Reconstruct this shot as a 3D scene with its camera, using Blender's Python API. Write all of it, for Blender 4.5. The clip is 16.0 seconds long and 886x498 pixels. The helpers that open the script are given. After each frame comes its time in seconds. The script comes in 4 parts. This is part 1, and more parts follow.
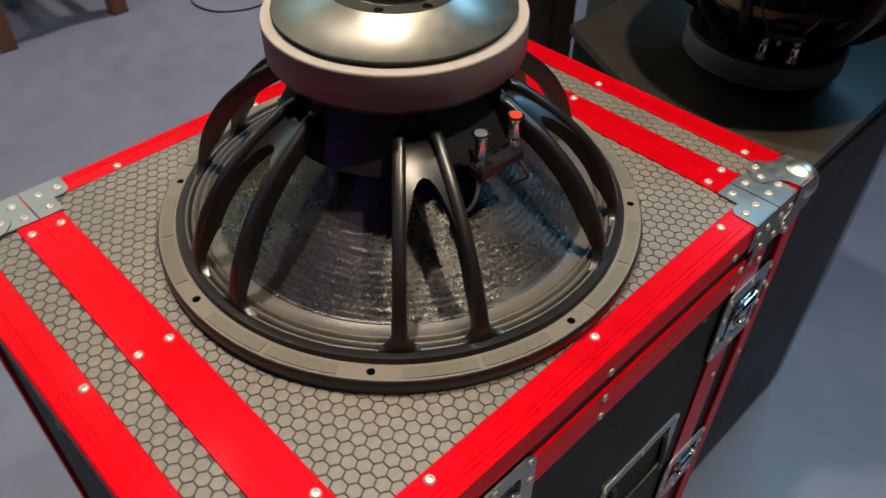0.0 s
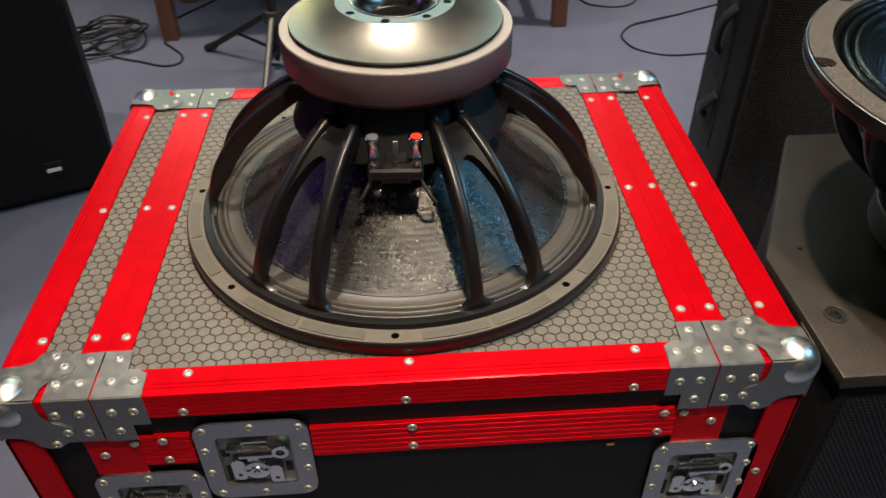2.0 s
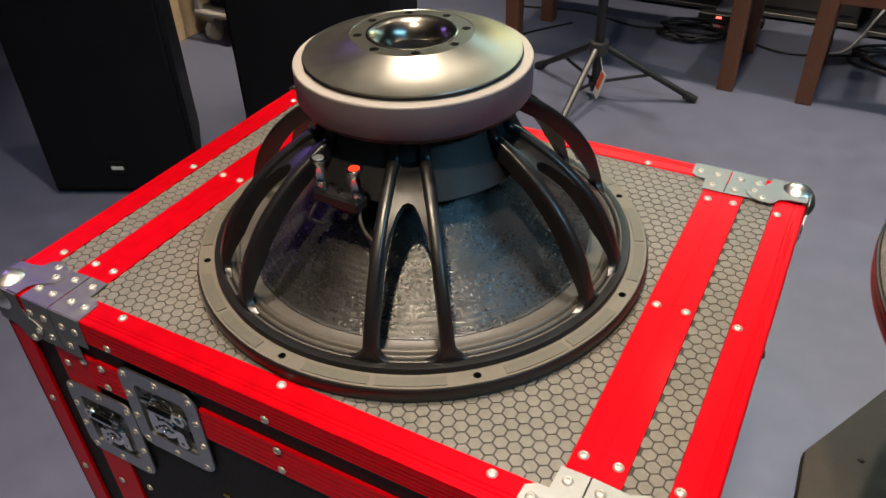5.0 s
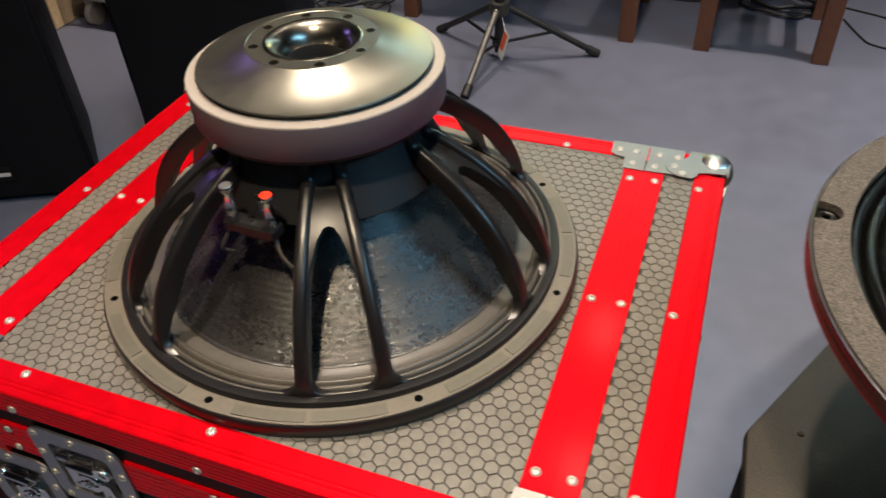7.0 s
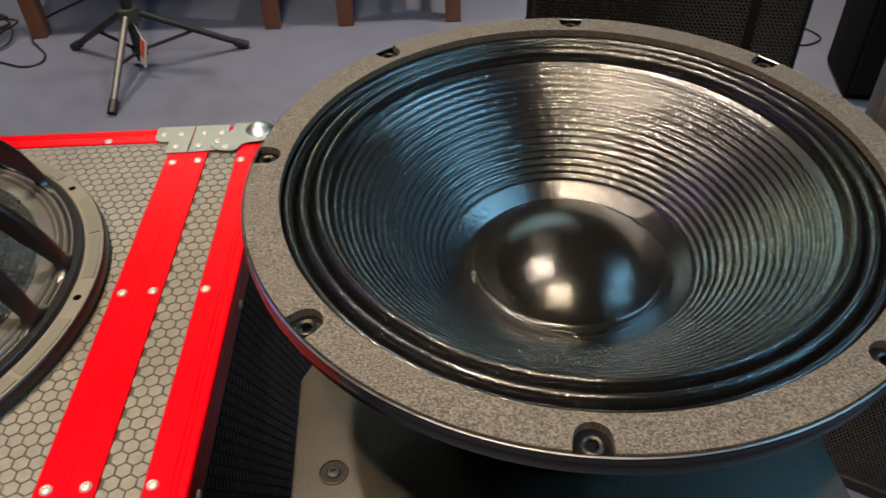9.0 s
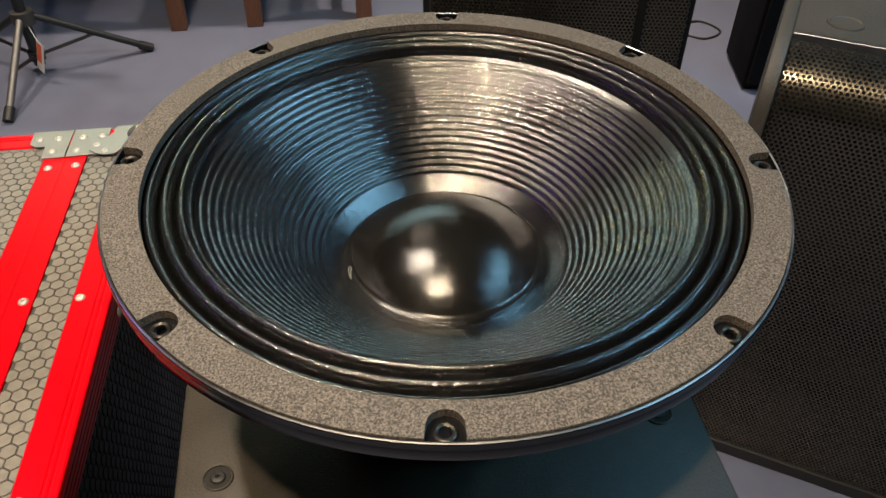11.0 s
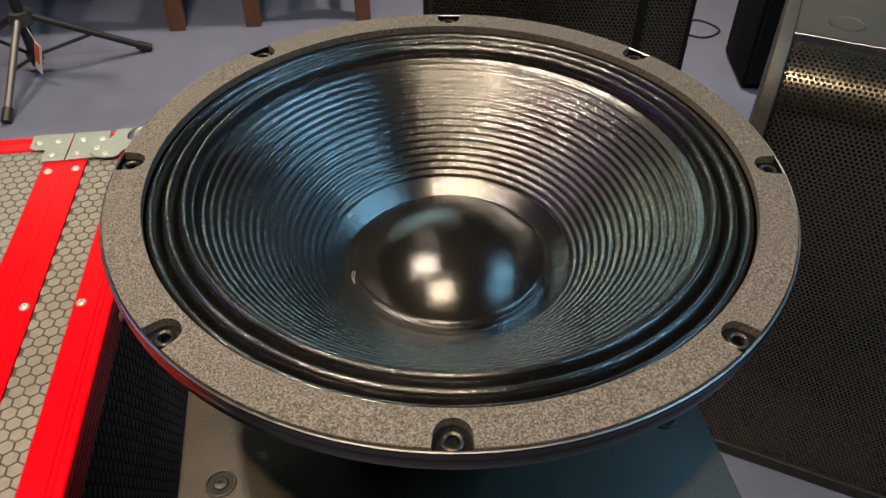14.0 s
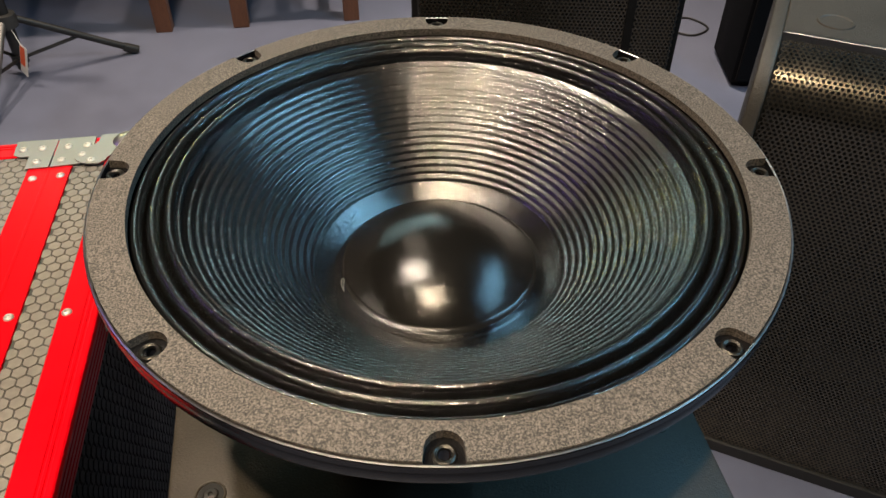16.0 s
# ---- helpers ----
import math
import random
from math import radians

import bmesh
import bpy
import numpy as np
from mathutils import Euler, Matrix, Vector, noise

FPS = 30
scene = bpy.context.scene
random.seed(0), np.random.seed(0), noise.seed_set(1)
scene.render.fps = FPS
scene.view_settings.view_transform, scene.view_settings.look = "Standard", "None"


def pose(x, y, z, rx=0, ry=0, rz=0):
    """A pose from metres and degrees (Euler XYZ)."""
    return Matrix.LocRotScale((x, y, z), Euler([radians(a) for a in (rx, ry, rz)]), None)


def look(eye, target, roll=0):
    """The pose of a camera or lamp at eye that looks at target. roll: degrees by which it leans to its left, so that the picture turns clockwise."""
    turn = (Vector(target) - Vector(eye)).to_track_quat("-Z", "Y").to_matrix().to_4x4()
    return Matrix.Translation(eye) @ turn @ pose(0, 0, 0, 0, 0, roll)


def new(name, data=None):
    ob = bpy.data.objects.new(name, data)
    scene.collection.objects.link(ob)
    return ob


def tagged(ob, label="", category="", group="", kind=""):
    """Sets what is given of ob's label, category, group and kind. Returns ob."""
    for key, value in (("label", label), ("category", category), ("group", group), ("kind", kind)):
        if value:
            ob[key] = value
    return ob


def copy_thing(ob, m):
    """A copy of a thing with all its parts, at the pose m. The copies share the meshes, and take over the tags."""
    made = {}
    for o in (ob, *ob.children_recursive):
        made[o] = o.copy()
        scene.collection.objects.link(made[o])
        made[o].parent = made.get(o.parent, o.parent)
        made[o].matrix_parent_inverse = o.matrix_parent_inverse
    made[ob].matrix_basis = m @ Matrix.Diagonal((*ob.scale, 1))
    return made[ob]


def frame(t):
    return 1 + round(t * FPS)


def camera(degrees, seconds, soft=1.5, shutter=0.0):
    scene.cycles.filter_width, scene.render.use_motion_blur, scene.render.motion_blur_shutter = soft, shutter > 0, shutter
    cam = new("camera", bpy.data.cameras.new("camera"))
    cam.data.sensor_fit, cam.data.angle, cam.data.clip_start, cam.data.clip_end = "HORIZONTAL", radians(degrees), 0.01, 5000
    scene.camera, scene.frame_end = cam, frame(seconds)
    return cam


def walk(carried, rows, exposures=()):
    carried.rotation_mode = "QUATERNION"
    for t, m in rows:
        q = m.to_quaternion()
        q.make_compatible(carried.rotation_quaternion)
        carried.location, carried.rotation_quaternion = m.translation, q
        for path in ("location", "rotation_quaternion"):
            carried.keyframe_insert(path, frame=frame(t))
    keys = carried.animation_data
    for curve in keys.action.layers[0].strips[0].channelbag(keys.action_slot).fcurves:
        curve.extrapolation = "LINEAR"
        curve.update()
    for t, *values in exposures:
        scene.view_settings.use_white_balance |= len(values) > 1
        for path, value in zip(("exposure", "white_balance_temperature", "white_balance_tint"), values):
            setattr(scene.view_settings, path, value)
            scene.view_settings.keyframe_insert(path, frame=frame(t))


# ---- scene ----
cam = camera(59.7, 16.0, shutter=0.3)
PATH = [
    (0, (-0.384, -0.209, 1.304), (0.65, 0.834, -0.053), 0.5),
    (0.3, (-0.3636, -0.2532, 1.3039), (0.5777, 0.892, -0.0451), 0.9),
    (0.5, (-0.338, -0.271, 1.303), (0.525, 0.947, -0.029), 1.0),
    (0.7, (-0.3003, -0.2833, 1.2998), (0.4611, 0.9994, -0.0211), 0.76),
    (1, (-0.24, -0.302, 1.305), (0.361, 1.082, -0.008), 0.1),
    (1.3, (-0.1687, -0.3358, 1.3183), (0.2842, 1.1186, 0.0275), -0.04),
    (1.5, (-0.106, -0.37, 1.318), (0.246, 1.121, 0.031), -0.2),
    (1.7, (-0.0524, -0.4112, 1.3093), (0.1891, 1.1078, 0.0369), -0.52),
    (2, (0.007, -0.452, 1.317), (0.088, 1.089, 0.044), -0.8),
    (2.3, (0.0643, -0.4534, 1.311), (-0.0127, 1.1051, 0.0537), -0.94),
    (2.5, (0.118, -0.431, 1.312), (-0.078, 1.119, 0.064), -1.0),
    (2.7, (0.1585, -0.418, 1.3121), (-0.137, 1.119, 0.075), -1.47),
    (3, (0.228, -0.396, 1.317), (-0.22, 1.122, 0.094), -1.9),
    (3.3, (0.3145, -0.387, 1.3187), (-0.2489, 1.0999, 0.1082), -1.99),
    (3.5, (0.364, -0.388, 1.314), (-0.259, 1.085, 0.113), -1.8),
    (3.7, (0.4028, -0.3823, 1.3151), (-0.2799, 1.0778, 0.1229), -1.62),
    (4, (0.419, -0.374, 1.316), (-0.32, 1.063, 0.138), -1.7),
    (4.3, (0.416, -0.3609, 1.3078), (-0.3708, 1.0665, 0.1426), -1.81),
    (4.5, (0.401, -0.35, 1.303), (-0.396, 1.065, 0.135), -1.8),
    (4.7, (0.378, -0.34, 1.298), (-0.423, 1.063, 0.119), -1.9),
    (6.8, (0.298, -0.285, 1.317), (-0.31, 1.125, 0.035), -2.6),
    (7, (0.32, -0.281, 1.316), (-0.258, 1.138, 0.03), -2.9),
    (7.3, (0.3561, -0.2735, 1.3157), (-0.1517, 1.1666, 0.0235), -3.0),
    (7.5, (0.384, -0.265, 1.315), (-0.053, 1.198, 0.022), -2.9),
    (7.7, (0.4017, -0.2615, 1.3122), (0.016, 1.2127, 0.0186), -2.93),
    (8, (0.433, -0.256, 1.307), (0.142, 1.235, 0.007), -2.9),
    (8.3, (0.4658, -0.256, 1.3006), (0.2786, 1.2425, -0.004), -2.85),
    (8.5, (0.486, -0.26, 1.298), (0.371, 1.247, -0.012), -2.4),
    (8.7, (0.5034, -0.2601, 1.2964), (0.4541, 1.2495, -0.0155), -2.08),
    (9, (0.525, -0.257, 1.291), (0.558, 1.248, -0.026), -1.8),
    (9.3, (0.538, -0.2596, 1.289), (0.6376, 1.2404, -0.0293), -1.26),
    (9.5, (0.55, -0.261, 1.288), (0.688, 1.236, -0.031), -0.9),
    (10, (0.567, -0.262, 1.286), (0.752, 1.232, -0.031), -0.5),
    (12.5, (0.563, -0.263, 1.288), (0.781, 1.219, -0.036), 0.7),
    (13, (0.562, -0.26, 1.287), (0.777, 1.223, -0.037), 0.6),
    (13.5, (0.562, -0.26, 1.29), (0.775, 1.225, -0.033), 0.5),
    (14, (0.563, -0.257, 1.288), (0.776, 1.229, -0.034), 0.3),
    (14.5, (0.562, -0.254, 1.29), (0.777, 1.233, -0.031), 0.2),
    (15, (0.564, -0.25, 1.289), (0.786, 1.236, -0.031), 0.1),
    (15.5, (0.564, -0.247, 1.288), (0.794, 1.235, -0.036), 0.2),
    (16, (0.565, -0.249, 1.288), (0.8, 1.231, -0.036), 0.3),
]
walk(cam, [(t, look(eye, target, roll)) for t, eye, target, roll in PATH],
     [(0, -0.2, 6300, 10), (1, -0.22, 6300, 10), (2, -0.14, 6300, 10), (3, -0.05, 6350, 10), (4.5, 0.0, 6400, 10), (7, -0.08, 6450, 10), (8.3, -0.05, 6500, 10),
      (9.5, 0.08, 6650, 10), (12.5, 0.12, 6700, 10), (16, 0.12, 6700, 10)])

# ---- light: warm ceiling downlights, some added unseen, blue and yellow stage tubes, a teal cove, a violet wash ----
WORLD = bpy.data.worlds.new("room_air")
WORLD.use_nodes = True
scene.world = WORLD
WORLD.node_tree.nodes["Background"].inputs[0].default_value = (0.5, 0.55, 0.7, 1)
WORLD.node_tree.nodes["Background"].inputs[1].default_value = 0.002
CEIL = 3.05


def area(name, place, target, size, power, colour, size_y=None):
    d = bpy.data.lights.new(name, "AREA")
    d.shape, d.size, d.energy, d.color = ("RECTANGLE" if size_y else "DISK"), size, power, colour
    if size_y:
        d.size_y = size_y
    ob = new(name, d)
    ob.matrix_world = look(place, target)
    return ob


WARM, AMBER = (1.0, 0.84, 0.68), (1.0, 0.80, 0.56)
# from the fourth on: unseen lamps added to brighten floor and racks
DOWNLIGHTS = [(-0.10, 0.46, 25, 110), (0.27, -0.62, 27, 110), (0.11, 1.56, 2.4, 100), (0.05, 2.35, 6, 100), (1.4, 2.3, 23, 80),
              (-0.8, 2.35, 9.5, 80), (-1.0, -1.8, 3, 110), (1.15, 2.95, 2.6, 125), (-1.75, 2.2, 5.5, 44)]
for dx, dy, watts, beam in DOWNLIGHTS:
    area("downlight_lamp", (dx, dy, CEIL - 0.03), (dx, dy, 0), 0.10, watts, AMBER if dy < 0 else WARM).data.spread = radians(beam)
area("blue_tube_lamp", (2.75, -0.1, 2.95), (0.6, 0.2, 0.9), 2.0, 43, (0.28, 0.68, 1.0), 0.03)
area("teal_cove_lamp", (-0.2, 4.35, 2.9), (0.0, 1.0, 0.8), 3.4, 4.6, (0.58, 0.92, 0.94), 0.2).data.spread = radians(64)
area("yellow_tube_lamp", (-1.05, 4.4, 2.25), (0.5, 0.2, 0.9), 0.9, 1.3, (1.0, 0.84, 0.25), 0.05).data.spread = radians(70)
area("violet_wash_lamp", (-2.6, 0.9, 2.3), (0.0, 0.25, 0.9), 0.3, 4.2, (0.42, 0.26, 1.0), 0.5)


# ---- materials ----
def material(name, base, rough=0.5, metal=0.0, vary=0.15, scale=30.0, bump=0.0, bump_scale=200.0, spread=0.08, coat=0.0, second=None,
             stretch=None, spec=0.5, polar=0.0, ior=1.5, glint=0.0, glint_scale=1200.0, coat_rough=0.15):
    m = bpy.data.materials.new(name)
    m.use_nodes = True
    nt = m.node_tree
    N, L = nt.nodes, nt.links
    p = N["Principled BSDF"]
    co = N.new("ShaderNodeTexCoord")
    mp = N.new("ShaderNodeMapping")
    L.new(co.outputs["Object"], mp.inputs[0])
    if polar:
        # distance from the axis against turn, for marks that run round it
        sep, rad, turn, far, com = (N.new("ShaderNodeSeparateXYZ"), N.new("ShaderNodeVectorMath"), N.new("ShaderNodeMath"), N.new("ShaderNodeMath"),
                                    N.new("ShaderNodeCombineXYZ"))
        flat = N.new("ShaderNodeVectorMath")
        flat.operation, flat.inputs[1].default_value = "MULTIPLY", (1, 1, 0)
        rad.operation, turn.operation, far.operation, far.inputs[1].default_value = "LENGTH", "ARCTAN2", "MULTIPLY", polar
        L.new(co.outputs["Object"], sep.inputs[0])
        L.new(co.outputs["Object"], flat.inputs[0])
        L.new(flat.outputs[0], rad.inputs[0])
        L.new(sep.outputs[1], turn.inputs[0])
        L.new(sep.outputs[0], turn.inputs[1])
        L.new(turn.outputs[0], far.inputs[0])
        L.new(rad.outputs["Value"], com.inputs[0])
        L.new(far.outputs[0], com.inputs[1])
        L.new(com.outputs[0], mp.inputs[0])
    if stretch:
        mp.inputs["Scale"].default_value = stretch
    big, fine = N.new("ShaderNodeTexNoise"), N.new("ShaderNodeTexNoise")
    big.inputs["Scale"].default_value, fine.inputs["Scale"].default_value = scale * 0.25, scale * 4
    big.inputs["Detail"].default_value, fine.inputs["Detail"].default_value = 4, 3
    mix = N.new("ShaderNodeMath")
    mix.operation = "ADD"
    for n in (big, fine):
        L.new(mp.outputs[0], n.inputs["Vector"])
    L.new(big.outputs["Fac"], mix.inputs[0])
    L.new(fine.outputs["Fac"], mix.inputs[1])
    ramp = N.new("ShaderNodeMapRange")
    ramp.inputs["From Min"].default_value, ramp.inputs["From Max"].default_value = 0.6, 1.4
    L.new(mix.outputs[0], ramp.inputs[0])
    col = N.new("ShaderNodeMix")
    col.data_type = "RGBA"
    lo = [c * (1 - vary) for c in base]
    hi = [min(1, c * (1 + vary)) for c in (second or base)]
    col.inputs[6].default_value, col.inputs[7].default_value = (*lo, 1), (*hi, 1)
    L.new(ramp.outputs[0], col.inputs[0])
    L.new(col.outputs[2], p.inputs["Base Color"])
    rr = N.new("ShaderNodeMapRange")
    rr.inputs["To Min"].default_value, rr.inputs["To Max"].default_value = max(0.02, rough - spread), min(1, rough + spread)
    L.new(ramp.outputs[0], rr.inputs[0])
    L.new(rr.outputs[0], p.inputs["Roughness"])
    p.inputs["Metallic"].default_value = metal
    p.inputs["Coat Weight"].default_value = coat
    p.inputs["Coat Roughness"].default_value = coat_rough
    p.inputs["Specular IOR Level"].default_value = spec
    p.inputs["IOR"].default_value = ior
    if bump:
        bn = N.new("ShaderNodeTexNoise")
        bn.inputs["Scale"].default_value, bn.inputs["Detail"].default_value = bump_scale, 3
        L.new(mp.outputs[0], bn.inputs["Vector"])
        b = N.new("ShaderNodeBump")
        b.inputs["Strength"].default_value, b.inputs["Distance"].default_value = bump, 0.5 / bump_scale
        L.new(bn.outputs["Fac"], b.inputs["Height"])
        L.new(b.outputs[0], p.inputs["Normal"])
        if glint:
            # tiny facets, each turned a little, as in a coarse weave under gloss
            v, off, size, add, unit = (N.new("ShaderNodeTexVoronoi"), N.new("ShaderNodeVectorMath"), N.new("ShaderNodeVectorMath"), N.new("ShaderNodeVectorMath"),
                                       N.new("ShaderNodeVectorMath"))
            v.inputs["Scale"].default_value = glint_scale
            off.operation, off.inputs[1].default_value = "SUBTRACT", (0.5, 0.5, 0.5)
            size.operation, size.inputs["Scale"].default_value = "SCALE", glint
            unit.operation = "NORMALIZE"
            L.new(co.outputs["Object"], v.inputs["Vector"])
            L.new(v.outputs["Color"], off.inputs[0])
            L.new(off.outputs[0], size.inputs[0])
            L.new(size.outputs[0], add.inputs[0])
            L.new(b.outputs[0], add.inputs[1])
            L.new(add.outputs[0], unit.inputs[0])
            L.new(unit.outputs[0], p.inputs["Normal"])
            L.new(unit.outputs[0], p.inputs["Coat Normal"])
    return m


def speckled(name, base, fleck, scale, rough):
    """Pressed felt or foam with light grains in it."""
    m = material(name, base, rough, 0, 0.2, 40, 0.5, 900)
    nt = m.node_tree
    N, L = nt.nodes, nt.links
    v = N.new("ShaderNodeTexNoise")
    v.inputs["Scale"].default_value, v.inputs["Detail"].default_value, v.inputs["Roughness"].default_value = scale, 5, 0.75
    co = N.new("ShaderNodeTexCoord")
    L.new(co.outputs["Object"], v.inputs["Vector"])
    r = N.new("ShaderNodeMapRange")
    r.inputs["From Min"].default_value, r.inputs["From Max"].default_value = 0.42, 0.66
    L.new(v.outputs["Fac"], r.inputs[0])
    c = N.new("ShaderNodeMix")
    c.data_type = "RGBA"
    c.inputs[6].default_value, c.inputs[7].default_value = (*base, 1), (*fleck, 1)
    L.new(r.outputs[0], c.inputs[0])
    L.new(c.outputs[2], N["Principled BSDF"].inputs["Base Color"])
    return m


RED = material("red_anodised", (0.66, 0.0012, 0.0075), 0.36, 0.5, 0.12, 14, 0.03, 500, 0.07, coat=0.05, spec=0.05)
HEX = material("hex_phenolic_tile", (0.128, 0.118, 0.101), 0.42, 0, 0.18, 40, 0.3, 1200, second=(0.152, 0.139, 0.118))
HEXGAP = material("hex_phenolic_joint", (0.020, 0.018, 0.016), 0.6, 0, 0.2, 60, 0.1, 800)
BLACKPLY = material("black_laminate", (0.006, 0.0056, 0.006), 0.55, 0, 0.3, 60, 0.2, 900, spec=0.22)
ZINC = material("zinc_plated_steel", (0.30, 0.305, 0.295), 0.46, 1.0, 0.10, 30, 0.05, 90, 0.12)
ZINCDULL = material("grey_latch_steel", (0.43, 0.44, 0.46), 0.36, 1.0, 0.15, 50, 0.05, 300, 0.1)
RIVETSTEEL = material("pale_rivet_steel", (0.50, 0.48, 0.44), 0.48, 0.7, 0.12, 60, 0.05, 120, 0.1)
CHROME = material("bright_chrome", (0.8, 0.8, 0.8), 0.12, 1.0, 0.1, 60, 0.05, 120, 0.06)
CAST = material("black_cast_aluminium", (0.0085, 0.008, 0.0085), 0.31, 0, 0.2, 60, 0.004, 900, 0.03, spec=0.5)
PADPAINT = material("dull_flange_pad", (0.098, 0.091, 0.070), 0.45, 0, 0.14, 50, 0.1, 900)
RINGPAINT = material("taupe_flange_paint", (0.128, 0.112, 0.088), 0.45, 0, 0.14, 50, 0.1, 900)
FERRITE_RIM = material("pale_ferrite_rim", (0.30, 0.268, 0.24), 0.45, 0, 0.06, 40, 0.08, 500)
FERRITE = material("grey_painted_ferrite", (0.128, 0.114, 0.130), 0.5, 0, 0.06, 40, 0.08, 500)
STEELCAP = material("satin_steel_cap", (0.32, 0.307, 0.262), 0.35, 1.0, 0.05, 20, 0.02, 500, 0.04)
VENTM = material("dark_polished_vent", (0.21, 0.20, 0.175), 0.24, 1.0, 0.05, 20, 0.02, 500, 0.04)
BALLM = material("bright_ball_corner", (0.74, 0.74, 0.71), 0.36, 1.0, 0.12, 40, 0.06, 200, 0.08)
DARKMETAL = material("dark_gap_steel", (0.03, 0.028, 0.026), 0.4, 0.6, 0.2, 60)
PAPER = material("black_paper_cone", (0.016, 0.0155, 0.0155), 0.29, 0, 0.5, 120, 0.5, 900, 0.1, spec=0.68, polar=0.08, glint=0.37, glint_scale=2000)
PAPERFRONT = material("coated_black_cone", (0.0030, 0.0029, 0.0028), 0.15, 0, 0.4, 120, 0.04, 2600, 0.05, coat=0.5, spec=0.8, polar=0.12, ior=1.6, glint=0.30, glint_scale=2200, coat_rough=0.23)
CAPWEAVE = material("coated_black_dust_cap", (0.006, 0.0054, 0.0046), 0.17, 0, 0.3, 120, 0.03, 1600, 0.04, coat=0.4, spec=0.28, glint=0.18, glint_scale=2500, coat_rough=0.2)
SURROUND = material("doped_cloth_surround", (0.004, 0.0038, 0.0035), 0.16, 0, 0.3, 100, 0.05, 2600, 0.05, coat=0.35, spec=0.6, polar=0.12, ior=1.55, glint=0.34, glint_scale=2500, coat_rough=0.17)
SURROUNDBACK = material("tan_cloth_surround", (0.064, 0.057, 0.048), 0.4, 0, 0.25, 80, 0.3, 900)
FOAM = speckled("speckled_gasket_foam", (0.020, 0.017, 0.014), (0.195, 0.164, 0.135), 820, 0.75)
GOLD = material("amber_cloth_spider", (0.62, 0.38, 0.09), 0.5, 0, 0.2, 80, 0.3, 900)
TEXPAINT = material("textured_black_paint", (0.060, 0.056, 0.048), 0.5, 0, 0.2, 60, 1.0, 420)
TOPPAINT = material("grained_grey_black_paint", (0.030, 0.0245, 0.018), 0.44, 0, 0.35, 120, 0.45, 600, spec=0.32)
BUSHSTEEL = material("dull_bush_steel", (0.035, 0.033, 0.029), 0.36, 0.8, 0.3, 120, 0.3, 500, 0.1)
RIMBLACK = material("black_flange_paint", (0.005, 0.005, 0.0055), 0.22, 0, 0.2, 60, 0.01, 900, 0.04, spec=0.33)
HOUSING = material("satin_black_casting", (0.010, 0.010, 0.011), 0.42, 0, 0.2, 60, 0.01, 900, 0.03, spec=0.7)
DISH = material("pressed_dish_steel", (0.26, 0.26, 0.25), 0.38, 0.8, 0.25, 50, 0.1, 200, 0.12)
LEGSTEEL = material("dull_stand_steel", (0.16, 0.155, 0.145), 0.5, 0.8, 0.2, 50, 0.05, 200, 0.1)
SHOWBLACK = material("black_showroom_paint", (0.0045, 0.0045, 0.006), 0.6, 0, 0.25, 40, 0.5, 500, spec=0.2)
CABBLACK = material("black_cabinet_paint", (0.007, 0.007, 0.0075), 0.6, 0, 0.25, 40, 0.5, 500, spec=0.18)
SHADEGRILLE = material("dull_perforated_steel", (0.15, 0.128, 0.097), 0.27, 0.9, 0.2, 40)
GRILLE = material("black_perforated_steel", (0.14, 0.122, 0.094), 0.27, 0.9, 0.2, 40)
DARKGRILLE = material("dark_perforated_steel", (0.013, 0.0125, 0.012), 0.4, 0.3, 0.2, 40)
BLACKFELT = material("dull_black_paint", (0.006, 0.006, 0.007), 0.85, 0, 0.2, 40, spec=0.1)
# near-black for foam behind grilles and painted shade in recesses, slots, throats
VOID = material("dark_foam_and_hollow_shade", (0.006, 0.006, 0.006), 0.9, 0, 0.2, 60)
WOOD = material("brown_stained_wood", (0.13, 0.05, 0.024), 0.42, 0, 0.35, 18, 0.2, 120, stretch=(4, 4, 0.5))
FLOORM = material("blue_grey_vinyl_floor", (0.120, 0.131, 0.186), 0.42, 0, 0.16, 3.0, 0.12, 260, 0.1)
WALLM = material("dark_grey_wall_paint", (0.06, 0.06, 0.065), 0.7, 0, 0.1, 6, 0.2, 200)
CEILM = material("dark_ceiling_paint", (0.05, 0.05, 0.052), 0.8, 0, 0.1, 6)
RUBBER = material("black_rubber", (0.012, 0.012, 0.012), 0.5, 0, 0.2, 60, 0.1, 300)
REDCAP = material("red_plastic", (0.8, 0.035, 0.012), 0.35, 0, 0.08, 60)
TAG = material("orange_tag_print", (0.62, 0.10, 0.04), 0.6, 0, 0.1, 30)
PLYEDGE = material("pale_wood_panel", (0.78, 0.60, 0.36), 0.5, 0, 0.15, 8, stretch=(1, 1, 6))
PALEFRAME = material("pale_trolley_paint", (0.42, 0.40, 0.34), 0.45, 0.2, 0.2, 30, 0.1, 200)
RACKGREY = material("dark_grey_rack_paint", (0.036, 0.035, 0.033), 0.5, 0, 0.2, 20, 0.2, 300)
WHITEPRINT = material("white_print", (0.6, 0.6, 0.6), 0.5, 0, 0.05, 60)
BRASS = material("brass_chip", (0.6, 0.4, 0.1), 0.3, 1.0, 0.2, 60)
LED = bpy.data.materials.new("red_indicator")
LED.use_nodes = True
LED.node_tree.nodes["Principled BSDF"].inputs["Emission Color"].default_value = (1, 0.05, 0.03, 1)
LED.node_tree.nodes["Principled BSDF"].inputs["Emission Strength"].default_value = 4

# ---- building helpers ----
ROOT = {}


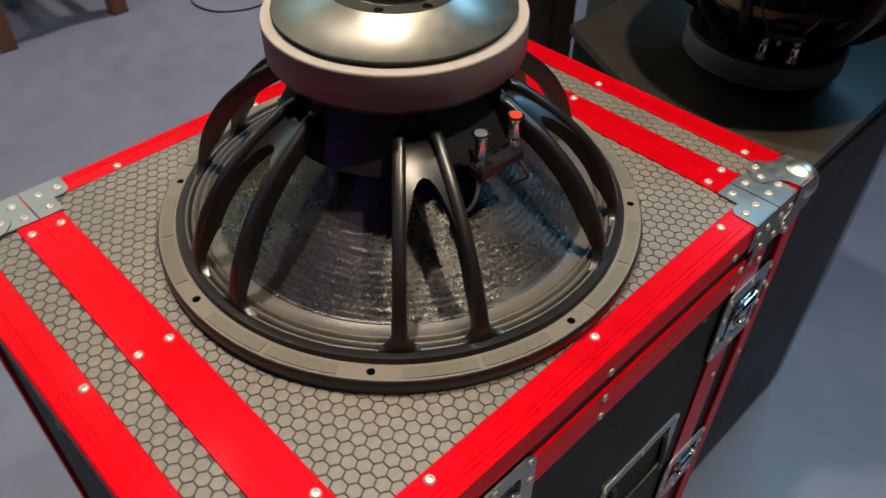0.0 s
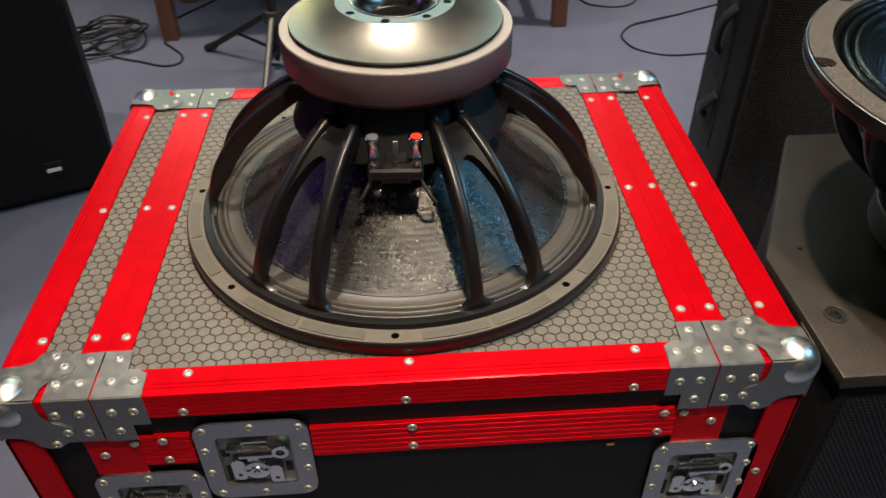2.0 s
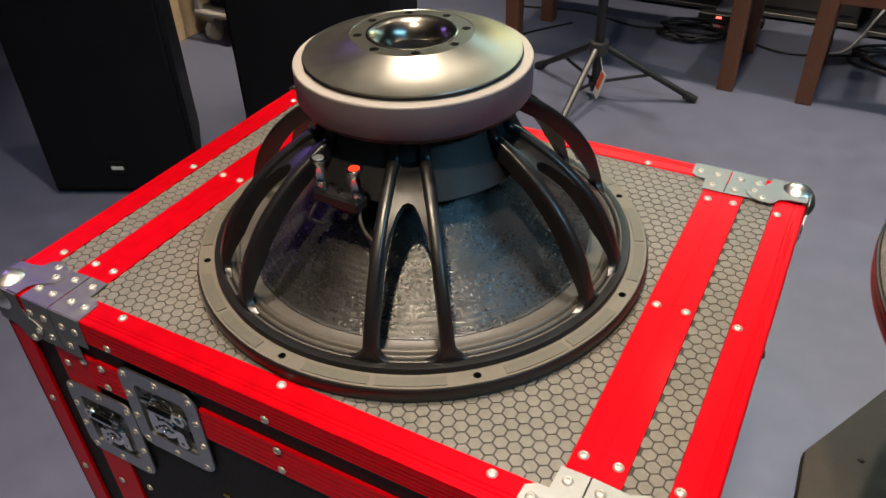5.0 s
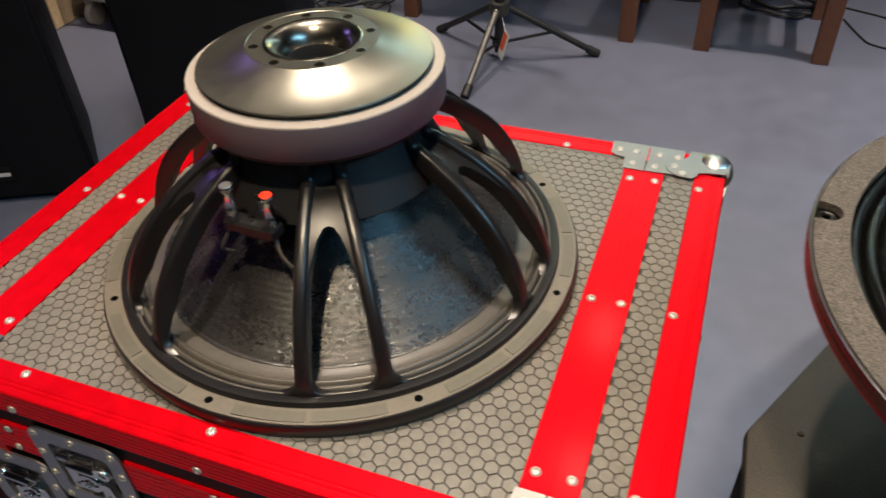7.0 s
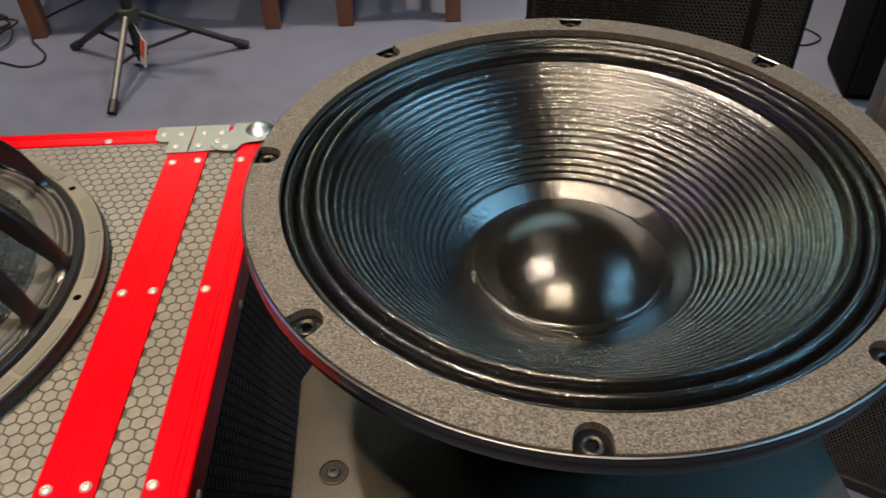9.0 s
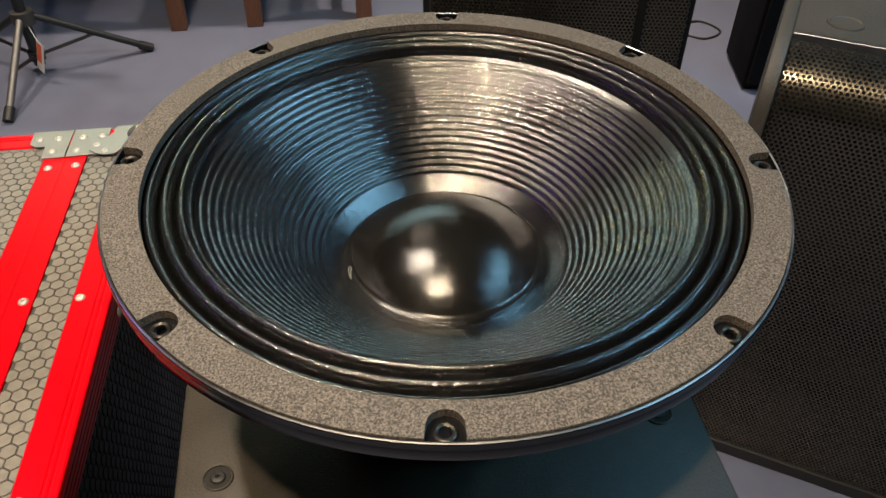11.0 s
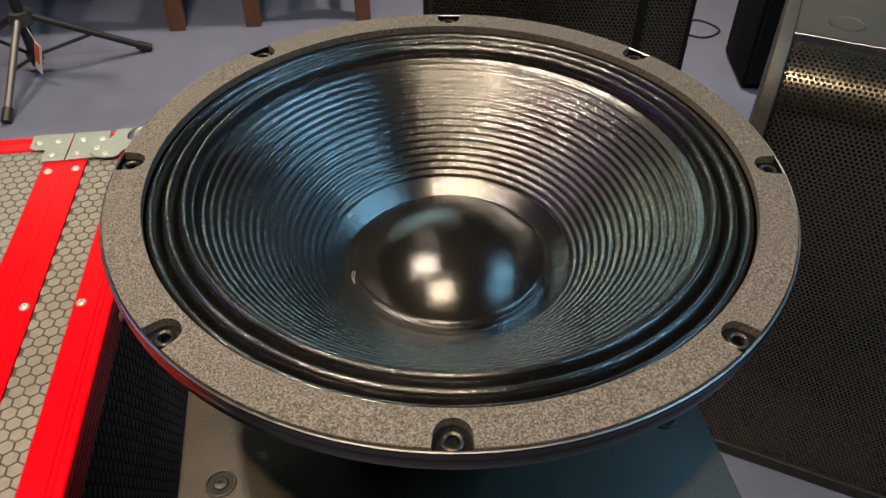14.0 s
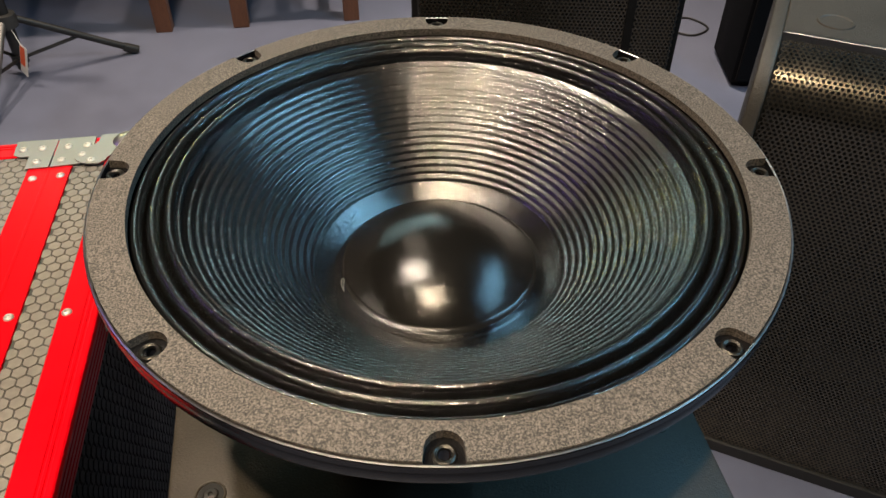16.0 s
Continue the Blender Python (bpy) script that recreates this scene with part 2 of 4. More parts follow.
def thing(name, place, label, category, group="", kind=""):
    ob = new(name)
    ob.location = place
    ob.empty_display_size = 0.05
    ROOT[ob.name] = Vector(place)
    return tagged(ob, label, category, group, kind)


def finish(name, bm, mat, smooth=None, recalc=True):
    if recalc:
        bmesh.ops.recalc_face_normals(bm, faces=bm.faces[:])
    me = bpy.data.meshes.new(name)
    bm.to_mesh(me)
    bm.free()
    me.materials.append(mat)
    if smooth is not None:
        me.polygons.foreach_set("use_smooth", [True] * len(me.polygons))
        me.set_sharp_from_angle(angle=radians(smooth))
    return me


def part(name, bm, mat, parent, label="", smooth=None, recalc=True):
    """One mesh object under a thing or a part; the bmesh is in world places."""
    me = finish(name, bm, mat, smooth, recalc)
    me.transform(Matrix.Translation(-ROOT[parent.name]))
    ob = new(name, me)
    ob.parent = parent
    ROOT[ob.name] = ROOT[parent.name]
    return tagged(ob, label)


def single(name, bm, mat, label, category, group="", kind="", smooth=None, origin=(0, 0, 0)):
    """A thing that is one mesh."""
    me = finish(name, bm, mat, smooth)
    me.transform(Matrix.Translation(-Vector(origin)))
    ob = new(name, me)
    ob.location = origin
    ROOT[ob.name] = Vector(origin)
    return tagged(ob, label, category, group, kind)


def shared(name, me, m, parent):
    """A piece on shared mesh data, placed by m in the world."""
    ob = new(name, me)
    ob.parent = parent
    ob.matrix_basis = Matrix.Translation(-ROOT[parent.name]) @ m
    ROOT[ob.name] = ROOT[parent.name]
    return ob


def box(x0, x1, y0, y1, z0, z1, bevel=0.0, m=None, seg=1, bm=None):
    own = bmesh.new()
    bmesh.ops.create_cube(own, size=1)
    for v in own.verts:
        v.co = ((x0 + x1) / 2 + v.co.x * (x1 - x0), (y0 + y1) / 2 + v.co.y * (y1 - y0), (z0 + z1) / 2 + v.co.z * (z1 - z0))
    if bevel:
        bmesh.ops.bevel(own, geom=own.edges[:], offset=bevel, segments=seg, affect="EDGES", profile=0.5)
    if m is not None:
        own.transform(m)
    return join(bm, own)


def join(bm, own):
    if bm is None:
        return own
    tmp = bpy.data.meshes.new("tmp")
    own.to_mesh(tmp)
    own.free()
    bm.from_mesh(tmp)
    bpy.data.meshes.remove(tmp)
    return bm


def lathe(profile, n=96, m=None, closed=False, bm=None, a0=0.0, a1=360.0):
    """Turns (r, z) round the z axis; closed joins the profile's last point to its first."""
    own = bmesh.new()
    full = abs(a1 - a0) >= 359.9
    steps = n if full else n + 1
    rings = []
    for r, z in profile:
        if r < 1e-6:
            rings.append([own.verts.new((0, 0, z))])
        else:
            rings.append([own.verts.new((r * math.cos(radians(a0 + (a1 - a0) * i / n)), r * math.sin(radians(a0 + (a1 - a0) * i / n)), z))
                          for i in range(steps)])
    pairs = list(zip(rings[:-1], rings[1:])) + ([(rings[-1], rings[0])] if closed else [])
    for a, b in pairs:
        for i in range(n):
            j = (i + 1) % n if full else i + 1
            quad = [a[i % len(a)], a[j % len(a)], b[j % len(b)], b[i % len(b)]]
            quad = [v for k, v in enumerate(quad) if v not in quad[:k]]
            if len(quad) > 2:
                own.faces.new(quad)
    if not full and closed:
        own.faces.new([r[0] for r in rings])
        own.faces.new([r[-1] for r in rings])
    if m is not None:
        own.transform(m)
    return join(bm, own)


def cyl(p, q, r, n=12, r2=None, bm=None):
    p, q = Vector(p), Vector(q)
    d = q - p
    m = Matrix.Translation(p) @ d.to_track_quat("Z", "Y").to_matrix().to_4x4()
    r2 = r if r2 is None else r2
    return lathe([(0, 0), (r, 0), (r2, d.length), (0, d.length)], n, m, bm=bm)


def plate(outer, holes, z0, z1, m=None, bm=None):
    """A flat sheet with an outline and holes, from z0 to z1."""
    own = bmesh.new()
    loops = [outer, *holes]
    tops = []
    edges = []
    for lp in loops:
        vs = [own.verts.new((x, y, z1)) for x, y in lp]
        tops.append(vs)
        edges += [own.edges.new((vs[i], vs[(i + 1) % len(vs)])) for i in range(len(vs))]
    if holes:
        bmesh.ops.triangle_fill(own, use_beauty=True, use_dissolve=False, edges=edges, normal=(0, 0, 1))
    else:
        own.faces.new(tops[0])
    flat = own.faces[:]
    low = {}
    for vs in tops:
        for v in vs:
            low[v] = own.verts.new((v.co.x, v.co.y, z0))
    for f in flat:
        own.faces.new([low[v] for v in reversed(f.verts)])
    for vs in tops:
        for i, v in enumerate(vs):
            w = vs[(i + 1) % len(vs)]
            own.faces.new((v, w, low[w], low[v]))
    if m is not None:
        own.transform(m)
    return join(bm, own)


def circle(cx, cy, r, n=16):
    return [(cx + r * math.cos(2 * math.pi * i / n), cy + r * math.sin(2 * math.pi * i / n)) for i in range(n)]


def roundrect(x0, x1, y0, y1, r, n=5):
    pts = []
    for cx, cy, a in ((x1 - r, y1 - r, 0), (x0 + r, y1 - r, 90), (x0 + r, y0 + r, 180), (x1 - r, y0 + r, 270)):
        for i in range(n + 1):
            t = radians(a + 90 * i / n)
            pts.append((cx + r * math.cos(t), cy + r * math.sin(t)))
    return pts


def sweep(points, r, n=8, close=False, bm=None):
    """A round cord along points."""
    own = bmesh.new()
    pts = [Vector(p) for p in points]
    rings = []
    for i, p in enumerate(pts):
        d = (pts[(i + 1) % len(pts)] - p if (close or i + 1 < len(pts)) else p - pts[i - 1])
        if i > 0 or close:
            d = d.normalized() + (p - pts[i - 1]).normalized()
        d.normalize()
        side = d.cross(Vector((0, 0, 1)) if abs(d.z) < 0.9 else Vector((1, 0, 0))).normalized()
        up = side.cross(d)
        rings.append([own.verts.new(p + r * (math.cos(2 * math.pi * k / n) * side + math.sin(2 * math.pi * k / n) * up)) for k in range(n)])
    for a, b in list(zip(rings[:-1], rings[1:])) + ([(rings[-1], rings[0])] if close else []):
        for k in range(n):
            own.faces.new((a[k], a[(k + 1) % n], b[(k + 1) % n], b[k]))
    if not close:
        own.faces.new(rings[0])
        own.faces.new(rings[-1])
    return join(bm, own)


def spline(ctrl, n=10):
    """Catmull-Rom through the points."""
    c = [Vector(p) for p in ctrl]
    c = [2 * c[0] - c[1], *c, 2 * c[-1] - c[-2]]
    out = []
    for i in range(1, len(c) - 2):
        for k in range(n):
            t = k / n
            p0, p1, p2, p3 = c[i - 1 : i + 3]
            out.append(0.5 * (2 * p1 + (p2 - p0) * t + (2 * p0 - 5 * p1 + 4 * p2 - p3) * t * t + (3 * p1 - p0 - 3 * p2 + p3) * t**3))
    return out + [c[-2]]


# ---- the room ----
X0, X1, Y0, Y1 = -4.2, 4.4, -3.2, 4.6
single("floor", box(X0, X1, Y0, Y1, -0.12, 0.0), FLOORM, "blue-grey vinyl showroom floor with a soft sheen", "floor", kind="structure")
single("ceiling", box(X0, X1, Y0, Y1, CEIL, CEIL + 0.1), CEILM, "dark painted ceiling over the showroom", "ceiling", kind="structure")
for nm, b in (("wall_west", (X0 - 0.1, X0, Y0 - 0.1, Y1 + 0.1)), ("wall_east", (X1, X1 + 0.1, Y0 - 0.1, Y1 + 0.1)),
              ("wall_south", (X0, X1, Y0 - 0.1, Y0)), ("wall_north", (X0, X1, Y1, Y1 + 0.1))):
    single(nm, box(*b, -0.12, CEIL + 0.1), WALLM, "plain dark grey painted showroom wall", "wall", kind="structure")


# ---- the two eighteen-inch bass drivers ----
def woofer(label, cx, cy, z0, s, hole0, spoke0, face_up, tilt=0.0):
    """A bass driver; depth d runs from its front plane to its motor at z0 + s * d."""
    w = thing("loudspeaker_driver", (cx, cy, z0), label, "loudspeaker driver", "bass drivers on display")
    T = Matrix.Translation((cx, cy, z0)) @ pose(0, 0, 0, tilt, 0, 0) @ Matrix.Diagonal((1, 1, s, 1))
    holes = [radians(hole0 + 45 * k) for k in range(8)]
    R = 0.2203
    # cast flange
    bolt = [circle(R * math.cos(a), R * math.sin(a), 0.0036, 12) for a in holes]
    top = 0.0125 if not face_up else 0.016
    low_face = 0.003 if not face_up else 0.0055
    bm = plate(circle(0, 0, 0.2295, 128), [circle(0, 0, 0.2064 if face_up else 0.198, 128), *bolt], low_face, top, T)
    lathe([(0.2295, top), (0.2295, low_face), (0.2308, low_face + 0.0005), (0.2312, 0.008), (0.2304, top - 0.001)], 128, T, closed=True, bm=bm)
    part("flange", bm, RIMBLACK if face_up else CAST, w, smooth=35)
    lathe_in = [(0.1985, 0.005), (0.2130, top - 0.001), (0.2127, top + 0.0052), (0.2118, top + 0.0062), (0.2030, top + 0.0064), (0.1990, top + 0.0048),
                (0.1962, top + 0.0020)]
    lathe_in = [(max(r, 0.2070) if face_up and d < 0.02 else r, d) for r, d in lathe_in]
    part("flange_step", lathe(lathe_in, 128, T, closed=True), CAST, w, smooth=40)
    if not face_up:
        ring = plate(circle(0, 0, 0.2288, 128), [circle(0, 0, 0.2128, 128), *bolt], top, top + 0.0009, T)
        part("flange_face", ring, RINGPAINT, w, "taupe flange face with shallow pads", smooth=35)
        for a in holes:
            for off in (6.2, 22.9):
                a0 = math.degrees(a) + off
                pad = lathe([(0.2165, top + 0.0009), (0.2265, top + 0.0009), (0.2265, top + 0.0017), (0.2165, top + 0.0017)], 10, T, True,
                            a0=a0, a1=a0 + 15.4)
                part("flange_pad", pad, PADPAINT, w)
        part("front_gasket", lathe([(0.2, 0), (0.2305, 0), (0.2305, 0.003), (0.2, 0.003)], 96, T, True), RUBBER, w)
    # six forked spokes
    curve = spline([(0.2056, 0, 0.0140), (0.2056, 0, 0.0230), (0.2035, 0, 0.037), (0.1925, 0, 0.066), (0.171, 0, 0.097), (0.142, 0, 0.124), (0.116, 0, 0.1415),
                    (0.1045, 0, 0.1480), (0.0960, 0, 0.1520), (0.0925, 0, 0.1690)], 9)
    run = [0.0]
    for q0, q1 in zip(curve[:-1], curve[1:]):
        run.append(run[-1] + (q1 - q0).length)
    FILLET = 0.0135
    for k in range(6):
        c = radians(spoke0 + 60 * k)
        legs = bmesh.new()
        for sgn in (-1, 1):
            rings = []
            for i, p in enumerate(curve):
                f = run[i] / run[-1]
                a = c + sgn * radians(9.4 - 1.3 * f)
                nx = curve[min(i + 1, len(curve) - 1)] - curve[max(i - 1, 0)]
                nrm = Vector((nx.z, 0, -nx.x)).normalized()
                # a round fillet where the leg runs into the rim
                rise = min(max((run[i] - 0.0045) / FILLET, 0), 1)
                wide = 0.0054 + FILLET * (1 - math.sqrt(1 - (1 - rise) ** 2)) + 0.0012 * max(0, 1 - 3 * f)
                deep = 0.0065 + 0.0125 * min(1, f * 4) ** 1.2 * (1 - 0.25 * f)
                rad, tan = Vector((math.cos(a), math.sin(a), 0)), Vector((-math.sin(a), math.cos(a), 0))
                ring = []
                # rounded outer edge, broad flat sides
                for side, inw in ((-1, 1), (-1, 0.30), (-0.92, 0.14), (-0.70, 0.045), (-0.38, 0.01), (0, 0), (0.38, 0.01), (0.70, 0.045), (0.92, 0.14), (1, 0.30), (1, 1)):
                    q = p - nrm * deep * inw
                    ring.append(legs.verts.new(rad * q.x + tan * side * wide  + Vector((0, 0, q.z))))
                rings.append(ring)
            for r0, r1 in zip(rings[:-1], rings[1:]):
                for j in range(11):
                    legs.faces.new((r0[j], r0[(j + 1) % 11], r1[(j + 1) % 11], r1[j]))
            legs.faces.new(rings[0])
            legs.faces.new(rings[-1])
        legs.transform(T)
        spoke = part("spoke", legs, CAST, w, smooth=50)
        # web that joins the fork above its slot, with an arched lower edge
        web = bmesh.new()
        cols = []
        for j in range(9):
            u = -1 + j / 4
            a = c + u * radians(8.0)
            start = 0.41 + 0.19 * (1 - abs(u) ** 2.4)
            col = []
            for lay0, sink in ((0.0030 + 0.0030 * (1 - u * u), 0.0075), (0.0165, 0.004)):
                for i in range(9):
                    lay = lay0 + sink * (i / 8) ** 2
                    f = start + (1 - start) * i / 8
                    x = f * (len(curve) - 1)
                    i0 = min(int(x), len(curve) - 2)
                    p = curve[i0].lerp(curve[i0 + 1], x - i0)
                    d = (curve[i0 + 1] - curve[i0]).normalized()
                    q = p - Vector((d.z, 0, -d.x)) * lay
                    col.append(web.verts.new((q.x * math.cos(a), q.x * math.sin(a), q.z)))
            cols.append(col)
        for a, b in zip(cols[:-1], cols[1:]):
            for i in range(8):
                web.faces.new((a[i], b[i], b[i + 1], a[i + 1]))
                web.faces.new((a[9 + i], a[10 + i], b[10 + i], b[9 + i]))
            web.faces.new((a[0], a[9], b[9], b[0]))
            web.faces.new((a[8], b[8], b[17], a[17]))
        web.transform(T)
        part("web", web, CAST, spoke, smooth=50)
    # spider housing, motor
    low = 0.106 if not face_up else 0.142
    shell = [(0.1030, 0.1118), (0.1055, 0.1112), (0.1068, 0.1130), (0.1058, 0.1150), (0.0985, 0.1290), (0.0905, 0.1470), (0.0830, 0.1695), (0.0800, 0.1695), (0.0860, 0.142)]
    part("spider_housing", lathe(shell, 96, T, True), HOUSING, w, "satin black spider housing", smooth=50)
    part("front_plate", lathe([(0.05, 0.1695), (0.1045, 0.1695), (0.1055, 0.171), (0.1055, 0.1735), (0.05, 0.1735)], 96, T, True), DARKMETAL, w,
         "dark steel front plate", smooth=35)
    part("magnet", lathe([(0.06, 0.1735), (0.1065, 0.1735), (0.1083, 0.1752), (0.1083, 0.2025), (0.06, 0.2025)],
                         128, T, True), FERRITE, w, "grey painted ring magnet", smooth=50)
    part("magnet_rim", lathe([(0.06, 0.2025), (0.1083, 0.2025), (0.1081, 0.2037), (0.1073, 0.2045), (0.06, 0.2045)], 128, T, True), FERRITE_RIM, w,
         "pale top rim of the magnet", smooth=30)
    part("magnet_seat", lathe([(0.06, 0.2045), (0.0970, 0.2045), (0.0970, 0.2078), (0.06, 0.2078)], 96, T, True), DARKMETAL, w, smooth=35)
    cap = [(0.060, 0.2078), (0.0985, 0.2078), (0.0993, 0.2086), (0.0988, 0.2096)]
    for i in range(1, 13):
        f = i / 12
        cap.append((0.0988 - (0.0988 - 0.0556) * f, 0.2096 + 0.0150 * (0.28 * f + 0.72 * f * f)))
    cap += [(0.0552, 0.2243), (0.0552, 0.2228), (0.060, 0.215)]
    bp = part("back_plate", lathe(cap, 128, T, True), STEELCAP, w, "satin steel back plate with a vent", smooth=30)
    bolts = [circle(0.0484 * math.cos(a), 0.0484 * math.sin(a), 0.0041, 16) for a in [radians(hole0 - 7.5 + 45 * k) for k in range(8)]]
    part("vent_ring", plate(circle(0, 0, 0.0549, 96), [circle(0, 0, 0.0412, 96), *bolts], 0.218, 0.2243, T), STEELCAP, bp, smooth=35)
    vent = [(0.0412, 0.218), (0.0412, 0.2246), (0.0402, 0.2251), (0.0375, 0.2246), (0.0335, 0.2226), (0.0295, 0.2190), (0.0260, 0.2135), (0.0240, 0.2080)]
    part("vent", lathe(vent, 96, T), VENTM, bp, "polished vent throat", smooth=50)
    # the shade down the throat is put into its colour
    part("vent_throat", lathe([(0.0240, 0.2080), (0.0228, 0.2020), (0.0222, 0.190), (0.0222, 0.150), (0.0, 0.150)], 64, T), VOID, bp, "vent throat with its shade put into the colour", smooth=50)
    part("bolt_seat", lathe([(0.0405, 0.2175), (0.056, 0.2175), (0.056, 0.2168), (0.0405, 0.2168)], 48, T, True), DARKMETAL, bp)
    # cone, surround, dust cap
    front, back = [], []
    n = 240 if face_up else 120
    for i in range(n + 1):
        f = i / n * (1.025 if face_up else 1)
        r = 0.1755 - f * (0.1755 - 0.0800)
        d = 0.0125 + 0.079 * (0.86 * f + 0.14 * f * f)
        if face_up and f > 0.88:
            d = d_neck + 0.80 * (r_neck - r)
        else:
            r_neck, d_neck = r, d
        wave = 0.0
        if 0.05 < f < 0.88:
            turn = math.pi * 17 * (f - 0.05) / 0.83
            wave = 0.00012 * math.cos(2 * turn) if not face_up else -0.00080 * (1 - abs(math.cos(turn)) ** 2.4)
        front.append((r, d + wave))
        back.append((r - 0.001, d + 0.0022 + wave))
    cone = lathe(front + back[::-1], 160, T, True)
    if not face_up:
        # pulp: uneven back of the cone
        for v in cone.verts:
            v.co.z += noise.noise(v.co * 260) * 0.0005
    part("cone", cone, PAPERFRONT if face_up else PAPER, w, "ribbed coated black paper cone" if face_up else "rough black paper cone back", smooth=60)
    roll = []
    if not face_up:
        roll = [(0.1720, 0.0165), (0.1740, 0.0150), (0.1860, 0.0140)]
    for i in range(61):
        f = i / 60
        r = (0.1750 if face_up else 0.1870) + f * (0.2065 - (0.1750 if face_up else 0.1870))
        hgt = 0.0082 * abs(math.sin(math.pi * (0.02 + f * 2.97))) ** 0.7
        roll.append((r, 0.0125 - hgt if face_up else 0.0135 + hgt * 0.55))
    part("surround", lathe(roll + [(r, d + 0.0012) for r, d in roll[::-1]], 144, T, True), SURROUND if face_up else SURROUNDBACK, w,
         "three-roll doped cloth surround", smooth=60)
    if face_up:
        part("cone_joint", lathe([(0.176, 0.0128), (0.1775, 0.0102), (0.1745, 0.0098), (0.1735, 0.0125)], 128, T, True), PAPERFRONT, w, smooth=60)
        dome = [(0.0744, 0.0925), (0.0742, 0.0874), (0.0733, 0.0868), (0.0725, 0.0870)]
        sph = (0.0725**2 + 0.031**2) / (2 * 0.031)
        for i in range(1, 25):
            r = 0.0725 * (1 - i / 24)
            dome.append((r, 0.0870 - (math.sqrt(sph * sph - r * r) - (sph - 0.031))))
        bead = [(0.0790, 0.0925), (0.0778, 0.0902), (0.0766, 0.0896), (0.0757, 0.0882), (0.0752, 0.0870), (0.0745, 0.0864), (0.0738, 0.0870), (0.0740, 0.0925)]
        part("glue_bead", lathe(bead, 128, T, True), PAPERFRONT, w, "glossy glue bead round the dust cap", smooth=60)
        part("dust_cap", lathe(dome, 128, T), CAPWEAVE, w, "glossy domed black dust cap", smooth=60)
        rolls = [(0.0725 + 0.0310 * k / 60, 0.1140 + 0.0026 * math.cos(2 * math.pi * 4.5 * k / 60)) for k in range(61)]
        part("spider", lathe(rolls + [(r, d + 0.0009) for r, d in rolls[::-1]], 96, T, True), GOLD, w, "amber cloth spider", smooth=50)
        part("inner_throat", lathe([(0.0800, 0.0905), (0.0760, 0.0945), (0.0700, 0.096), (0.0700, 0.13), (0.072, 0.13), (0.0815, 0.093)], 96, T, True),
             PAPER, w, smooth=60)
        # foam gasket, cut out round each bolt
        out = []
        for k in range(8):
            a = holes[k]
            da = 0.0105 / 0.2285
            for i in range(13):
                b = a + da + (radians(45) - 2 * da) * i / 12
                out.append((0.2285 * math.cos(b), 0.2285 * math.sin(b)))
            a2 = a + radians(45)
            for i in range(9):
                t = radians(-90 + 180 * i / 8)
                lx, ly = 0.2205 - 0.0095 * math.cos(t), 0.0098 * math.sin(t)
                out.append((lx * math.cos(a2) - ly * math.sin(a2), lx * math.sin(a2) + ly * math.cos(a2)))
        part("gasket", plate(out, [circle(0, 0, 0.2055, 144)], -0.0005, 0.0056, T), FOAM, w, "speckled grey foam gasket")
        part("rim", lathe([(0.2288, 0.0014), (0.2300, 0.0012), (0.2308, 0.0020), (0.2308, 0.0062), (0.2288, 0.0062)], 128, T, True), RIMBLACK, w,
             "black rim edge", smooth=40)
        # thin ring, paler than the black rim, round its outer edge
        part("rim_edge", lathe([(0.2290, 0.0013), (0.2298, 0.0008), (0.2305, 0.0013), (0.2298, 0.0016)], 128, T, True), ZINCDULL, w, "thin pale rim edge", smooth=40)
        for a in holes:
            m = T @ Matrix.Translation((0.2215 * math.cos(a), 0.2215 * math.sin(a), 0))
            part("bolt_bush", lathe([(0.0034, 0.0058), (0.0036, 0.0040), (0.0050, 0.0034), (0.0060, 0.0040), (0.0062, 0.0058)], 20, m, True), BUSHSTEEL, w,
                 "dull steel bolt bush", smooth=40)
    else:
        part("cone_bead", lathe([(0.1715, 0.0150), (0.1745, 0.0150), (0.1748, 0.0172), (0.1730, 0.0182), (0.1712, 0.0172)], 144, T, True), PAPER, w, smooth=60)
        part("coil_throat", lathe([(0.079, 0.094), (0.079, 0.168), (0.077, 0.168), (0.077, 0.092)], 64, T, True), CAST, w, smooth=40)
    # terminals and lead-out wires
    ta = radians(-92.9 if not face_up else -150.0)
    m = T @ Matrix.Rotation(ta, 4, "Z")
    tb = part("terminal_block", box(0.1145, 0.131, -0.0245, 0.0245, 0.1135, 0.125, 0.0022, m), CAST, w, "black moulded terminal block")
    part("bracket", box(0.0945, 0.116, -0.010, 0.010, 0.111, 0.124, 0.001, m), CAST, tb)
    part("foot_plate", box(0.112, 0.1225, -0.0135, 0.0135, 0.1040, 0.1145, 0.0015, m), CAST, tb)
    part("tab", box(0.1085, 0.1095, -0.0022, 0.0022, 0.123, 0.141, 0.0003, m), ZINCDULL, tb, "upright solder tab")
    part("screw", lathe([(0, 0), (0.0035, 0), (0.003, 0.0018), (0, 0.0022)], 12, m @ Matrix.Translation((0.1225, 0, 0.125))), CHROME, tb)
    for sgn, tint in ((1, REDCAP), (-1, ZINCDULL)):
        pm = m @ Matrix.Translation((0.1225, 0.0187 * sgn, 0.125)) @ Matrix.Diagonal((1, 1, 1.15, 1))
